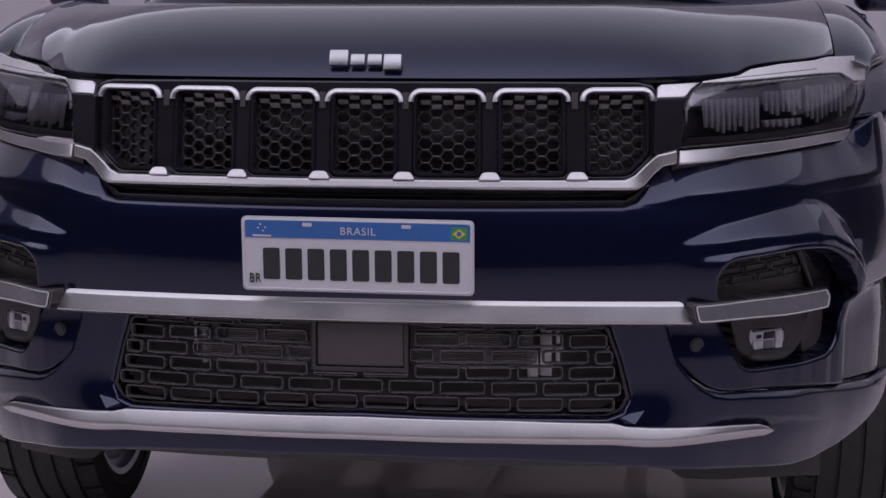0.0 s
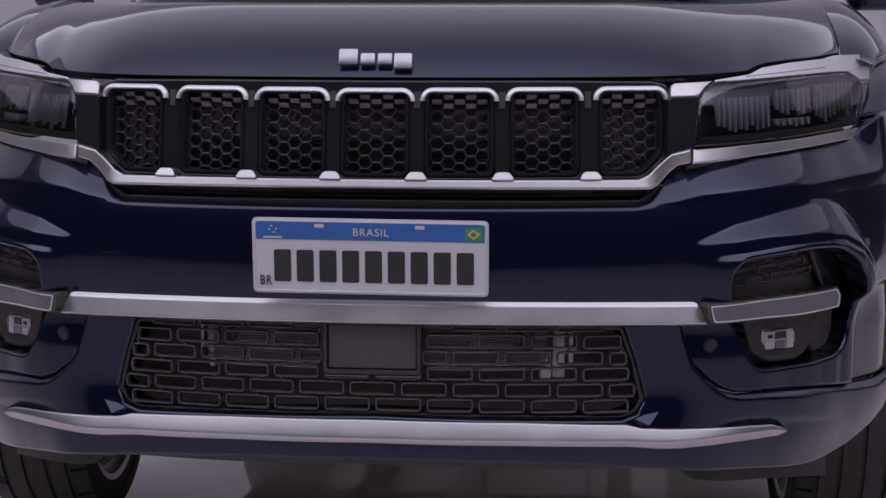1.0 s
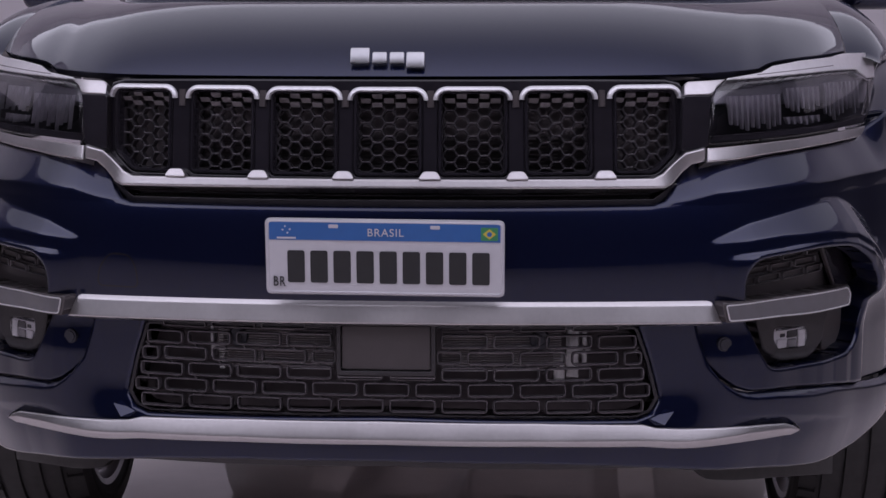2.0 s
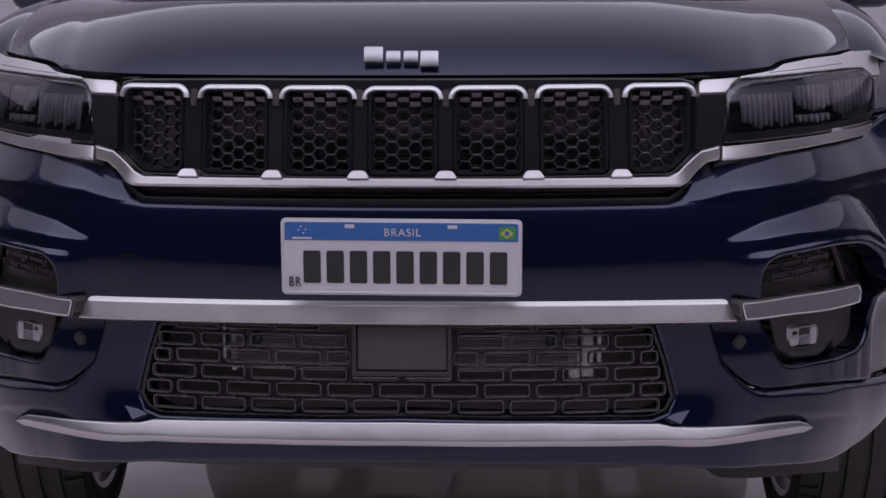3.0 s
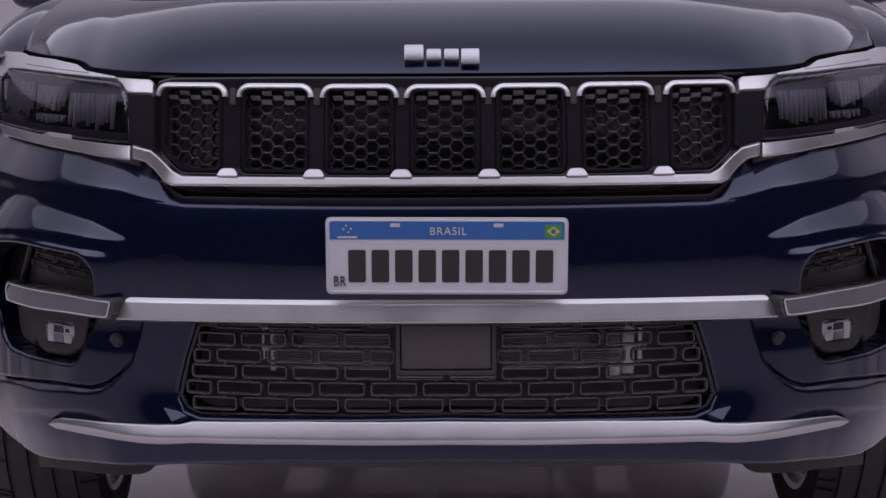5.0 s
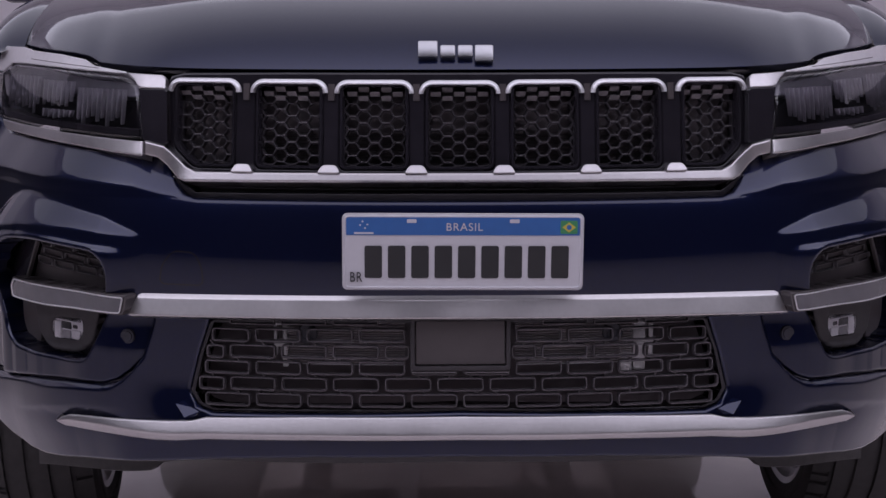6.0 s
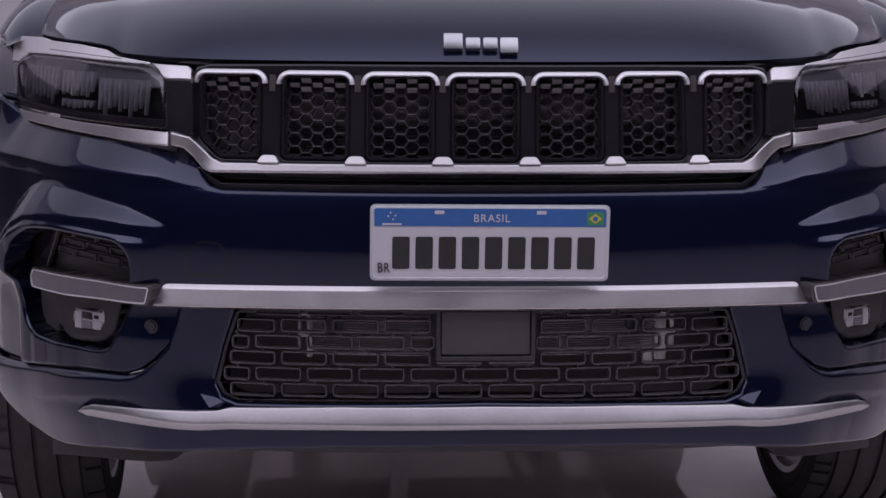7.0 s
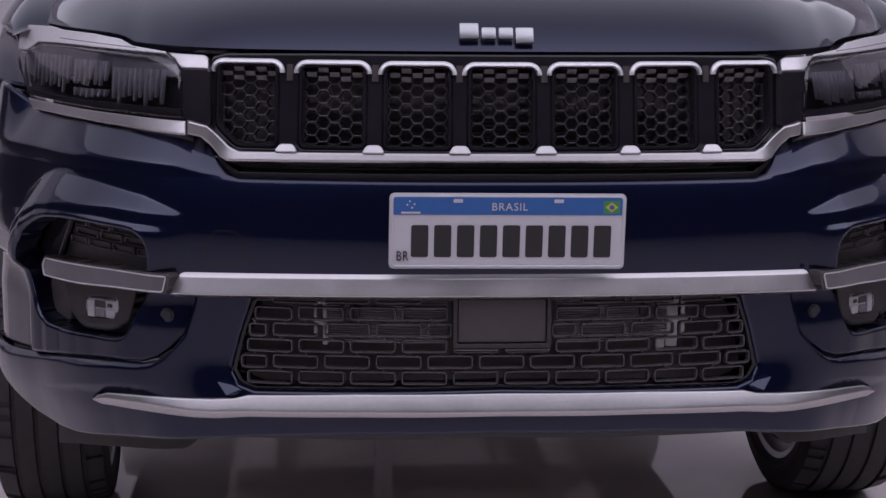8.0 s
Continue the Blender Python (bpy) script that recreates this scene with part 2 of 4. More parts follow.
def panel_mesh(name, loops, surf, grid=0.012, edge=0.003, depth=0.012, step=0.006, lines=()):
    """A skin over an outline with holes, laid on surf, with rounded edges of radius edge and flanks that go depth metres in."""
    loops = [resample(lp, step) for lp in loops]
    allb = np.vstack(loops)
    ends = np.vstack([np.roll(lp, -1, axis=0) for lp in loops])

    def near(p):
        """Distance to the outline and its nearest point, for points within reach of it, tile by tile."""
        best, foot = np.full(len(p), 9.0), np.zeros_like(p)
        if not len(p):
            return best, foot
        tile, reach = 0.05, edge + grid + 0.002
        lo, hi = np.minimum(allb, ends), np.maximum(allb, ends)
        key = np.floor(p / tile).astype(int)
        for cell in np.unique(key, axis=0):
            a, b = cell * tile - reach, (cell + 1) * tile + reach
            seg = ((hi >= a) & (lo <= b)).all(1)
            if not seg.any():
                continue
            ids = np.flatnonzero((key == cell).all(1))
            s0, d = allb[seg], (ends - allb)[seg]
            q = p[ids][:, None, :]
            t = np.clip(((q - s0) * d).sum(-1) / (d * d).sum(-1), 0, 1)
            f = s0 + t[..., None] * d
            e = np.linalg.norm(q - f, axis=-1)
            k = e.argmin(1)
            best[ids], foot[ids] = e[np.arange(len(k)), k], f[np.arange(len(k)), k]
        return best, foot

    pts = [allb]
    for k in (0.15, 0.5, 1.0):
        ring = []
        for lp in loops:
            t = np.roll(lp, -1, axis=0) - np.roll(lp, 1, axis=0)
            nrm = np.stack((-t[:, 1], t[:, 0]), 1) / np.maximum(np.linalg.norm(t, axis=1), 1e-9)[:, None]
            for sg in (1, -1):
                ring.append(lp + nrm * edge * k * sg)
        ring = np.vstack(ring)
        ring = ring[inside(ring, loops)]
        ring = ring[abs(near(ring)[0] - edge * k) < edge * 0.08]
        pts.append(ring)
    lo, hi = allb.min(0), allb.max(0)
    gx, gy = np.meshgrid(np.arange(lo[0] + grid / 2, hi[0], grid), np.arange(lo[1] + grid / 2, hi[1], grid))
    gp = np.stack((gx.ravel(), gy.ravel()), 1)
    gp = gp[inside(gp, loops)]
    if len(gp):
        gp = gp[near(gp)[0] > edge + grid * 0.4]
        if len(lines):
            # rows of points along and beside the crease lines
            rows = []
            for ln in lines:
                ln = np.array(ln, float)
                s = np.concatenate(([0], np.cumsum(np.linalg.norm(np.diff(ln, axis=0), axis=1))))
                k = np.linspace(0, s[-1], max(3, int(s[-1] / 0.006)))
                mid = np.stack((np.interp(k, s, ln[:, 0]), np.interp(k, s, ln[:, 1])), 1)
                t = np.gradient(mid, axis=0)
                t /= np.linalg.norm(t, axis=1)[:, None]
                for off in (-0.005, -0.002, 0.002, 0.005):
                    row = mid + np.stack((-t[:, 1], t[:, 0]), 1) * off
                    row = row[inside(row, loops)]
                    if len(row):
                        row = row[near(row)[0] > edge + 0.001]
                    if len(row) and rows:
                        row = row[(np.linalg.norm(row[:, None] - np.vstack(rows)[None], axis=-1) > 0.0014).all(1)]
                    if len(row):
                        rows.append(row)
            rows = np.vstack(rows)
            far = np.ones(len(gp), bool)
            for i in range(0, len(gp), 1000):
                far[i:i + 1000] = (np.linalg.norm(gp[i:i + 1000, None] - rows[None], axis=-1) > 0.0042).all(1)
            gp = gp[far]
            pts.append(rows)
        pts.append(gp)
    pts = np.vstack(pts)
    edges, base = [], 0
    for lp in loops:
        edges += [(base + i, base + (i + 1) % len(lp)) for i in range(len(lp))]
        base += len(lp)
    v2, _, tris, _, _, _ = delaunay_2d_cdt([Vector(p) for p in pts], edges, [], 0, 1e-7)
    v2 = np.array([(p.x, p.y) for p in v2])
    tris = np.array(tris)
    tris = tris[inside(v2[tris].mean(1), loops)]
    used = np.unique(tris)
    remap = np.full(len(v2), -1)
    remap[used] = np.arange(len(used))
    v2, tris = v2[used], remap[tris]
    dist, foot = near(v2)
    base3 = surf(v2[:, 0], v2[:, 1])
    h = 1e-3
    du = (surf(v2[:, 0] + h, v2[:, 1]) - surf(v2[:, 0] - h, v2[:, 1])) / (2 * h)
    dz = (surf(v2[:, 0], v2[:, 1] + h) - surf(v2[:, 0], v2[:, 1] - h)) / (2 * h)
    nrm = np.cross(du, dz)
    nrm /= np.linalg.norm(nrm, axis=1)[:, None]
    k = np.clip(1 - dist / edge, 0, 1)
    base3 = base3 - nrm * (edge * (1 - np.sqrt(np.maximum(1 - k * k, 0))))[:, None]
    out2 = foot - v2
    rim = dist < 1e-6
    # outward way at the rim itself, from the nearest edge's side
    cen = v2[tris].mean(1)
    acc = np.zeros_like(v2)
    for c in range(3):
        np.add.at(acc, tris[:, c], cen)
    cnt = np.bincount(tris.ravel(), minlength=len(v2))[:, None]
    out2[rim] = (v2 - acc / cnt)[rim]
    out2 /= np.maximum(np.linalg.norm(out2, axis=1), 1e-9)[:, None]
    out3 = du * out2[:, :1] + dz * out2[:, 1:]
    out3 /= np.maximum(np.linalg.norm(out3, axis=1), 1e-9)[:, None]
    vn = nrm * np.sqrt(np.maximum(1 - k * k, 0))[:, None] + out3 * k[:, None]
    # flanks
    cnts = {}
    for t in tris:
        for a, b in ((t[0], t[1]), (t[1], t[2]), (t[2], t[0])):
            key = (min(a, b), max(a, b))
            cnts[key] = None if key in cnts else (a, b)
    border = [e for e in cnts.values() if e is not None]
    ids = sorted({i for e in border for i in e})
    pos = {i: j for j, i in enumerate(ids)}
    nb = len(v2)
    verts = np.vstack((base3, base3[ids], base3[ids] - nrm[ids] * depth))
    vnorm = np.vstack((vn, out3[ids], out3[ids]))
    m = len(ids)
    faces = [tuple(map(int, t)) for t in tris]
    for a, b in border:
        faces.append((int(a) * 0 + nb + pos[b], nb + pos[a], nb + m + pos[a], nb + m + pos[b]))
    mesh = bpy.data.meshes.new(name)
    mesh.from_pydata([tuple(p) for p in verts], [], faces)
    mesh.shade_smooth()
    mesh.normals_split_custom_set_from_vertices([tuple(n) for n in vnorm])
    return mesh


def panel(name, loops, surf, mat, parent, label="", **kw):
    return link(name, panel_mesh(name, loops, surf, **kw), mat, parent, label)


def mirror(loop, side):
    """An outline given for the right-hand half, put on that side (1 or -1)."""
    lp = np.array(loop, float)
    if side < 0:
        lp = lp[::-1] * np.array([-1, 1])
    return lp


def both(half):
    """A whole outline from its right-hand half, which runs from the middle above round to the middle below."""
    h = np.array(half, float)
    return np.vstack((h, h[::-1] * np.array([-1, 1])))


def in_u(loop):
    lp = np.array(loop, float)
    return np.stack((u_of(lp[:, 0]), lp[:, 1]), 1)


def sweep(path, profile, normals, closed=False, caps=True):
    """A bmesh of a profile (across, out) drawn along a path of points with given outward normals."""
    path, normals = np.array(path, float), np.array(normals, float)
    n = len(path)
    if closed:
        t = np.roll(path, -1, axis=0) - np.roll(path, 1, axis=0)
    else:
        t = np.gradient(path, axis=0)
    t /= np.linalg.norm(t, axis=1)[:, None]
    side = np.cross(t, normals)
    side /= np.linalg.norm(side, axis=1)[:, None]
    bm = bmesh.new()
    rows = [[bm.verts.new(path[i] + side[i] * a + normals[i] * o) for a, o in profile] for i in range(n)]
    for i in range(n if closed else n - 1):
        r0, r1 = rows[i], rows[(i + 1) % n]
        for j in range(len(profile)):
            k = (j + 1) % len(profile)
            bm.faces.new((r0[j], r0[k], r1[k], r1[j]))
    if caps and not closed:
        bm.faces.new(rows[0])
        bm.faces.new(rows[-1][::-1])
    return bm


def normals_of(surf, uv):
    h = 1e-3
    du = surf(uv[:, 0] + h, uv[:, 1]) - surf(uv[:, 0] - h, uv[:, 1])
    dz = surf(uv[:, 0], uv[:, 1] + h) - surf(uv[:, 0], uv[:, 1] - h)
    n = np.cross(du, dz)
    return n / np.linalg.norm(n, axis=1)[:, None]


def strip_on(surf, uv, profile, closed=False):
    uv = np.array(uv, float)
    return sweep(surf(uv[:, 0], uv[:, 1]), profile, normals_of(surf, uv), closed)


def bar_profile(w, h, r=0.3):
    """A rounded bar w wide and h high above its base."""
    k = r * min(w, h)
    return [(-w / 2, 0), (-w / 2, h - k), (-w / 2 + k * 0.3, h - k * 0.3), (-w / 2 + k, h), (w / 2 - k, h), (w / 2 - k * 0.3, h - k * 0.3), (w / 2, h - k), (w / 2, 0)]


def lathe(profile, n=48):
    """A bmesh turned about the x axis from (x, r) points."""
    bm = bmesh.new()
    rows = [[bm.verts.new((x, r * math.cos(2 * math.pi * i / n), r * math.sin(2 * math.pi * i / n))) for x, r in profile] for i in range(n)]
    for i in range(n):
        for j in range(len(profile) - 1):
            bm.faces.new((rows[i][j], rows[i][j + 1], rows[(i + 1) % n][j + 1], rows[(i + 1) % n][j]))
    return bm


def merge(bm, other):
    mesh = bpy.data.meshes.new("tmp")
    other.to_mesh(mesh)
    other.free()
    bm.from_mesh(mesh)
    bpy.data.meshes.remove(mesh)
    return bm


# ---- the studio ----
ROOM_X, ROOM_Y0, ROOM_Y1, ROOM_H = 9.0, -9.0, 16.0, 6.0
# reach and height of unseen dark side walls, added to shape the paint's reflections
DARK_END, DARK_TOP = 12.0, 2.3
GROUND = -0.10
tagged(part("floor", box(-ROOM_X, ROOM_X, ROOM_Y0, ROOM_Y1, GROUND - 0.2, GROUND), FLOOR), "polished grey studio floor, mirror-like", "floor", kind="structure")
tagged(part("wall_back", box(-ROOM_X, ROOM_X, ROOM_Y1, ROOM_Y1 + 0.2, GROUND, ROOM_H), WALL_PAINT), "plain pale grey studio wall", "wall", kind="structure")
for name, x0, x1 in (("wall_left", -ROOM_X - 0.2, -ROOM_X), ("wall_right", ROOM_X, ROOM_X + 0.2)):
    tagged(part(name, box(x0, x1, DARK_END, ROOM_Y1, GROUND, ROOM_H), WALL_PAINT), "plain pale grey studio wall", "wall", kind="structure")
    tagged(part(name + "_upper", box(x0, x1, 3.0, DARK_END, DARK_TOP, ROOM_H), WALL_PAINT), "pale unseen wall part, added to lighten the fender's reflections", "wall", kind="structure")
    tagged(part(name + "_dark", box(x0, x1, ROOM_Y0, DARK_END, GROUND, DARK_TOP), DARK_WALL), "dark unseen wall part, added to darken the paint's reflections", "wall", kind="structure")
for name, x0, x1 in (("wall_left_high_dark", -ROOM_X - 0.2, -ROOM_X), ("wall_right_high_dark", ROOM_X, ROOM_X + 0.2)):
    tagged(part(name, box(x0, x1, ROOM_Y0, 3.0, DARK_TOP, ROOM_H), DARK_WALL), "dark unseen wall part to the ceiling, added to darken reflections", "wall", kind="structure")
tagged(part("wall_front", box(-ROOM_X, ROOM_X, ROOM_Y0 - 0.2, ROOM_Y0, GROUND, ROOM_H), DARK_WALL), "dark studio wall behind the camera", "wall", kind="structure")
tagged(part("ceiling", box(-ROOM_X, ROOM_X, ROOM_Y0, ROOM_Y1, ROOM_H, ROOM_H + 0.2), WALL_PAINT), "plain pale studio ceiling", "ceiling", kind="structure")
panel_frame = thing("ceiling_light", "large soft white ceiling light panel", "ceiling light")
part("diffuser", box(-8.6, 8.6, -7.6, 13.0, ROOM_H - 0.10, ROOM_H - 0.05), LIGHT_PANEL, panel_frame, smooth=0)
part("frame", box(-8.7, 8.7, -7.7, 13.1, ROOM_H - 0.049, ROOM_H - 0.004), SATIN, panel_frame, smooth=0)

# ---- the car: skin ----
car = thing("car", "dark navy metallic SUV with satin silver trim, parked on the floor", "car")


def crease_z(x):
    return np.interp(np.abs(x), [0, 0.45, 0.52, 0.565, 0.66, 0.78, 0.87, 0.93], [0.777, 0.777, 0.787, 0.797, 0.800, 0.803, 0.806, 0.806])


def pocket_crease(x):
    return np.interp(np.abs(x), [0.548, 0.621, 0.721, 0.775, 0.80, 0.822, 0.853, 0.87], [0.715, 0.743, 0.763, 0.771, 0.769, 0.758, 0.725, 0.69])


def pocket_low(x):
    return np.interp(np.abs(x), [0.548, 0.563, 0.671, 0.766, 0.799, 0.83, 0.86], [0.713, 0.712, 0.720, 0.718, 0.711, 0.685, 0.64])


def pocket_top(x):
    return np.interp(np.abs(x), [0.57, 0.60, 0.66, 0.70, 0.75, 0.795, 0.828, 0.853, 0.866, 0.872], [0.690, 0.693, 0.700, 0.705, 0.707, 0.702, 0.676, 0.634, 0.600, 0.575])


def step_out(x, z, upper, lower, slope):
    """A facet that leans out from one line down to another, with crisp edges."""
    return slope * (soft(upper - z, 0.003) - soft(lower - z, 0.003))


def bumper_depth(x, z):
    a = np.abs(x)
    d = -0.9 * (np.minimum(z, 0.78) - 0.66) ** 2 * ss(0.50, 0.62, z)
    d = d - (0.80 - 0.12 * ss(0.50, 0.60, a)) * (1 - 0.75 * ss(0.905, 0.955, a)) * soft(z - crease_z(x), 0.005)
    # swollen surround of the lamp pocket: a facet, then a slim rim
    k = ss(0.535, 0.56, a) * (1 - ss(0.83, 0.945, a))
    d = d + k * step_out(x, z, pocket_crease(x), pocket_low(x), 0.62)
    d = d + ss(0.56, 0.60, a) * (1 - ss(0.84, 0.88, a)) * step_out(x, z, pocket_top(x), pocket_top(x) - 0.010, 0.7)
    d = d - 0.030 * (1 - ss(0.80, 0.985, a)) * ss(0.62, 0.50, z) * ss(0.66, 0.74, a)
    # hollow with the parking sensor
    d = d - (0.034 - 0.014 * ss(0.66, 0.74, a)) * ss(0.51, 0.545, a) * (1 - ss(0.570, 0.600, z))
    d = d - 0.8 * soft(0.355 - z, 0.02)
    return d


BUMPER = surface(bumper_depth)
POCKET = rounded([(0.604, 0.640), (0.609, 0.664), (0.628, 0.684), (0.70, 0.691), (0.735, 0.696), (0.783, 0.692), (0.815, 0.664), (0.836, 0.622), (0.845, 0.570), (0.840, 0.510), (0.826, 0.482),
                  (0.784, 0.477), (0.708, 0.479), (0.668, 0.483), (0.648, 0.520), (0.632, 0.560), (0.606, 0.605)], 0.016)
LOWER_HALF = [(0, 0.580), (0.20, 0.578), (0.431, 0.572), (0.452, 0.510), (0.469, 0.445), (0.455, 0.420), (0.428, 0.411), (0, 0.421)]


LEDGE = [(0.530, 0.595), (0.540, 0.550), (0.556, 0.500), (0.580, 0.474), (0.606, 0.457), (0.632, 0.448), (0.682, 0.4455), (0.752, 0.437), (0.801, 0.430), (0.884, 0.4132), (0.925, 0.406)]


def at_y(y):
    return float(np.interp(y, NOSE[:, 1], NOSE_U))


def upper_outline():
    half = [(0.0, 0.783), (0.30, 0.783), (0.455, 0.783), (0.474, 0.789), (0.488, 0.803), (0.502, 0.822), (0.516, 0.8405), (0.531, 0.8500), (0.56, 0.8525), (0.60, 0.8545), (0.66, 0.856), (0.743, 0.861), (0.80, 0.865), (0.85, 0.868), (0.89, 0.870)]
    uz = [(float(u_of(x)), z) for x, z in half]
    uz += [(at_y(0.50), 0.883), (at_y(0.53), 0.894), (at_y(0.58), 0.912), (at_y(0.66), 0.915), (at_y(0.75), 0.890), (at_y(0.86), 0.83)]
    for ang in (128, 136, 144, 152, 160, 168, 176):
        uz.append((at_y(1.19 + 0.41 * math.cos(radians(ang))), 0.37 + 0.41 * math.sin(radians(ang))))
    uz += [(at_y(0.70), 0.388)] + [(float(u_of(x)), z - 0.004) for x, z in LEDGE[::-1]] + [(0, 0.60)]
    return both(uz)


def lower_outline():
    uz = [(0, 0.60)] + [(float(u_of(x - 0.003)), z) for x, z in LEDGE] + [(at_y(0.62), 0.402), (at_y(0.71), 0.398), (at_y(0.70), 0.375), (at_y(0.62), 0.345), (at_y(0.57), 0.322)]
    uz += [(float(u_of(x)), z) for x, z in ((0.910, 0.300), (0.875, 0.284), (0.83, 0.2745), (0.79, 0.275), (0.74, 0.284), (0.68, 0.295), (0.60, 0.307), (0.50, 0.318), (0.40, 0.328), (0.25, 0.337), (0, 0.341))]
    return both(uz)


def facet_z(x):
    """Lower edge of the slanted facet under the ledge."""
    return np.interp(np.abs(x), [0.554, 0.586, 0.612, 0.637, 0.680, 0.750, 0.796, 0.865, 0.916], [0.488, 0.457, 0.4405, 0.4345, 0.431, 0.421, 0.418, 0.401, 0.391])


def lip_z(x):
    """Edge over the skid plate below which the skin tucks in."""
    return np.interp(np.abs(x), [0.45, 0.575, 0.68, 0.76, 0.837], [0.412, 0.410, 0.400, 0.383, 0.356])


def lower_depth(x, z):
    a = np.abs(x)
    d = -1.0 * soft(z - facet_z(x), 0.002) * ss(0.555, 0.60, a)
    tuck = np.interp(a, [0.45, 0.70, 0.837], [0.010, 0.020, 0.0])
    d = d - 0.4 * ss(0.57, 0.66, a) * (soft(lip_z(x) - z, 0.002) - soft(lip_z(x) - tuck - z, 0.002))
    d = d - 0.012 + 0.012 * ss(0.50, 0.60, a) + 0.010 * ss(0.47, 0.36, z) * (1 - ss(0.5, 0.6, a))
    return d - (0.12 + 0.20 * ss(0.5, 0.80, a)) * soft(0.345 - z, 0.02) - 0.06 * soft(0.42 - z, 0.02) * ss(0.5, 0.7, a)


def crease(fn, x0, x1, n=40):
    xs = np.linspace(x0, x1, n)
    ln = np.stack((xs, fn(xs)), 1)
    return [in_u(ln), in_u(ln * np.array([-1, 1]))]


CREASES = crease(crease_z, 0.0, 0.92) + crease(pocket_crease, 0.55, 0.865) + crease(pocket_low, 0.565, 0.85) + crease(pocket_top, 0.59, 0.86)
bumper = panel("bumper", [upper_outline(), in_u(POCKET), in_u(mirror(POCKET, -1))], BUMPER, PAINT, car, "navy painted front bumper", grid=0.006, edge=0.008, depth=0.04, lines=CREASES)
panel("lower_bumper", [lower_outline(), in_u(both(LOWER_HALF))], surface(lower_depth), PAINT, bumper, "navy painted lower bumper", grid=0.007, edge=0.008, depth=0.03,
      lines=crease(facet_z, 0.57, 0.93) + crease(lip_z, 0.58, 0.83))

# black valance under the bumper, with a deeper flap before each wheel
VAL = surface(lambda x, z: -0.045 - 0.5 * soft(0.33 - z, 0.01) + 0 * x)
panel("valance", [in_u(both([(0, 0.350), (0.45, 0.345), (0.62, 0.325), (0.62, 0.300), (0.45, 0.312), (0, 0.322)]))], VAL, BLACK, bumper, "black plastic lower lip", depth=0.05, edge=0.002)
for sd in (1, -1):
    panel("wheel_flap", [in_u(mirror(rounded([(0.455, 0.330), (0.70, 0.330), (0.834, 0.300), (0.834, 0.186), (0.69, 0.236), (0.557, 0.265), (0.537, 0.282), (0.49, 0.290)], 0.004), sd))],
          set_back(lambda x, z: 0.13 + 0.10 * ss(0.55, 0.84, np.abs(x))), RUBBER, bumper, "black plastic air flap", depth=0.02, edge=0.002)

# satin bar across the bumper
droop = lambda x: -0.0085 * (np.abs(x) / 0.565) ** 2


def bar_half():
    xs = np.linspace(0, 0.553, 12)
    top = [(x, 0.6245 + droop(x)) for x in xs]
    bot = [(x, 0.5845 + droop(x)) for x in np.linspace(0.568, 0, 12)]
    return both(top + bot)


panel("trim_bar", [in_u(bar_half())], surface(lambda x, z: bumper_depth(x * 0, z * 0 + 0.60) + 0.016 - 0.30 * (z - 0.585 - droop(x)) - 0.5 * np.maximum(z - 0.615 - droop(x), 0)), SATIN, bumper, "satin silver trim bar",
      edge=0.0035, depth=0.02, grid=0.008, lines=crease(lambda x: 0.615 + droop(x), 0.0, 0.552))

# silver skid plate
def skid_mid(x):
    return np.interp(np.abs(x), [0, 0.25, 0.436, 0.495, 0.535, 0.62, 0.69, 0.72], [0.384, 0.382, 0.377, 0.3725, 0.372, 0.376, 0.3735, 0.366])


def skid_depth(x, z):
    up = z - skid_mid(x)
    return 0.014 - 0.36 * soft(up, 0.001) - 2 * soft(up, 0.001) ** 2 - 0.75 * soft(-up, 0.001) - 0.006 * ss(0.50, 0.70, np.abs(x))


SKID = both([(0, 0.416), (0.25, 0.413), (0.436, 0.405), (0.461, 0.3985), (0.50, 0.395), (0.60, 0.391), (0.65, 0.388), (0.690, 0.384), (0.708, 0.376), (0.719, 0.365), (0.705, 0.356),
             (0.60, 0.3565), (0.53, 0.355), (0.49, 0.3565), (0.436, 0.3625), (0.25, 0.369), (0, 0.372)])
panel("skid_plate", [in_u(SKID)], surface(skid_depth), SATIN, bumper, "satin silver skid plate trim", edge=0.004, depth=0.03, grid=0.006, lines=[in_u(np.stack((_x, skid_mid(_x)), 1)) for _x in (np.linspace(-0.71, 0.71, 80),)])

# small painted fins at the lower corners of the intake
for sd in (1, -1):
    bm = bmesh.new()
    pts = [(0.446, 0.413, -0.010), (0.466, 0.433, -0.013), (0.492, 0.4225, -0.004), (0.473, 0.4015, 0.006), (0.456, 0.403, 0.006)]
    top = [bm.verts.new(on_nose(u_of(np.array(x * sd)), z, d)) for x, z, d in pts]
    low = [bm.verts.new(on_nose(u_of(np.array(x * sd)), z, -0.02)) for x, z, d in pts]
    bm.faces.new(top[:4])
    bm.faces.new((top[0], top[3], top[4]))
    for i in range(5):
        bm.faces.new((top[i], top[(i + 1) % 5], low[(i + 1) % 5], low[i]))
    part("corner_fin", bm, PAINT, bumper, smooth=0)

panel("front_bulkhead", [in_u(both([(0, 0.99), (0.56, 0.985), (0.60, 0.86), (0.56, 0.36), (0, 0.36)]))], flat(-0.19), CAVITY, car, depth=0.01, grid=0.05)

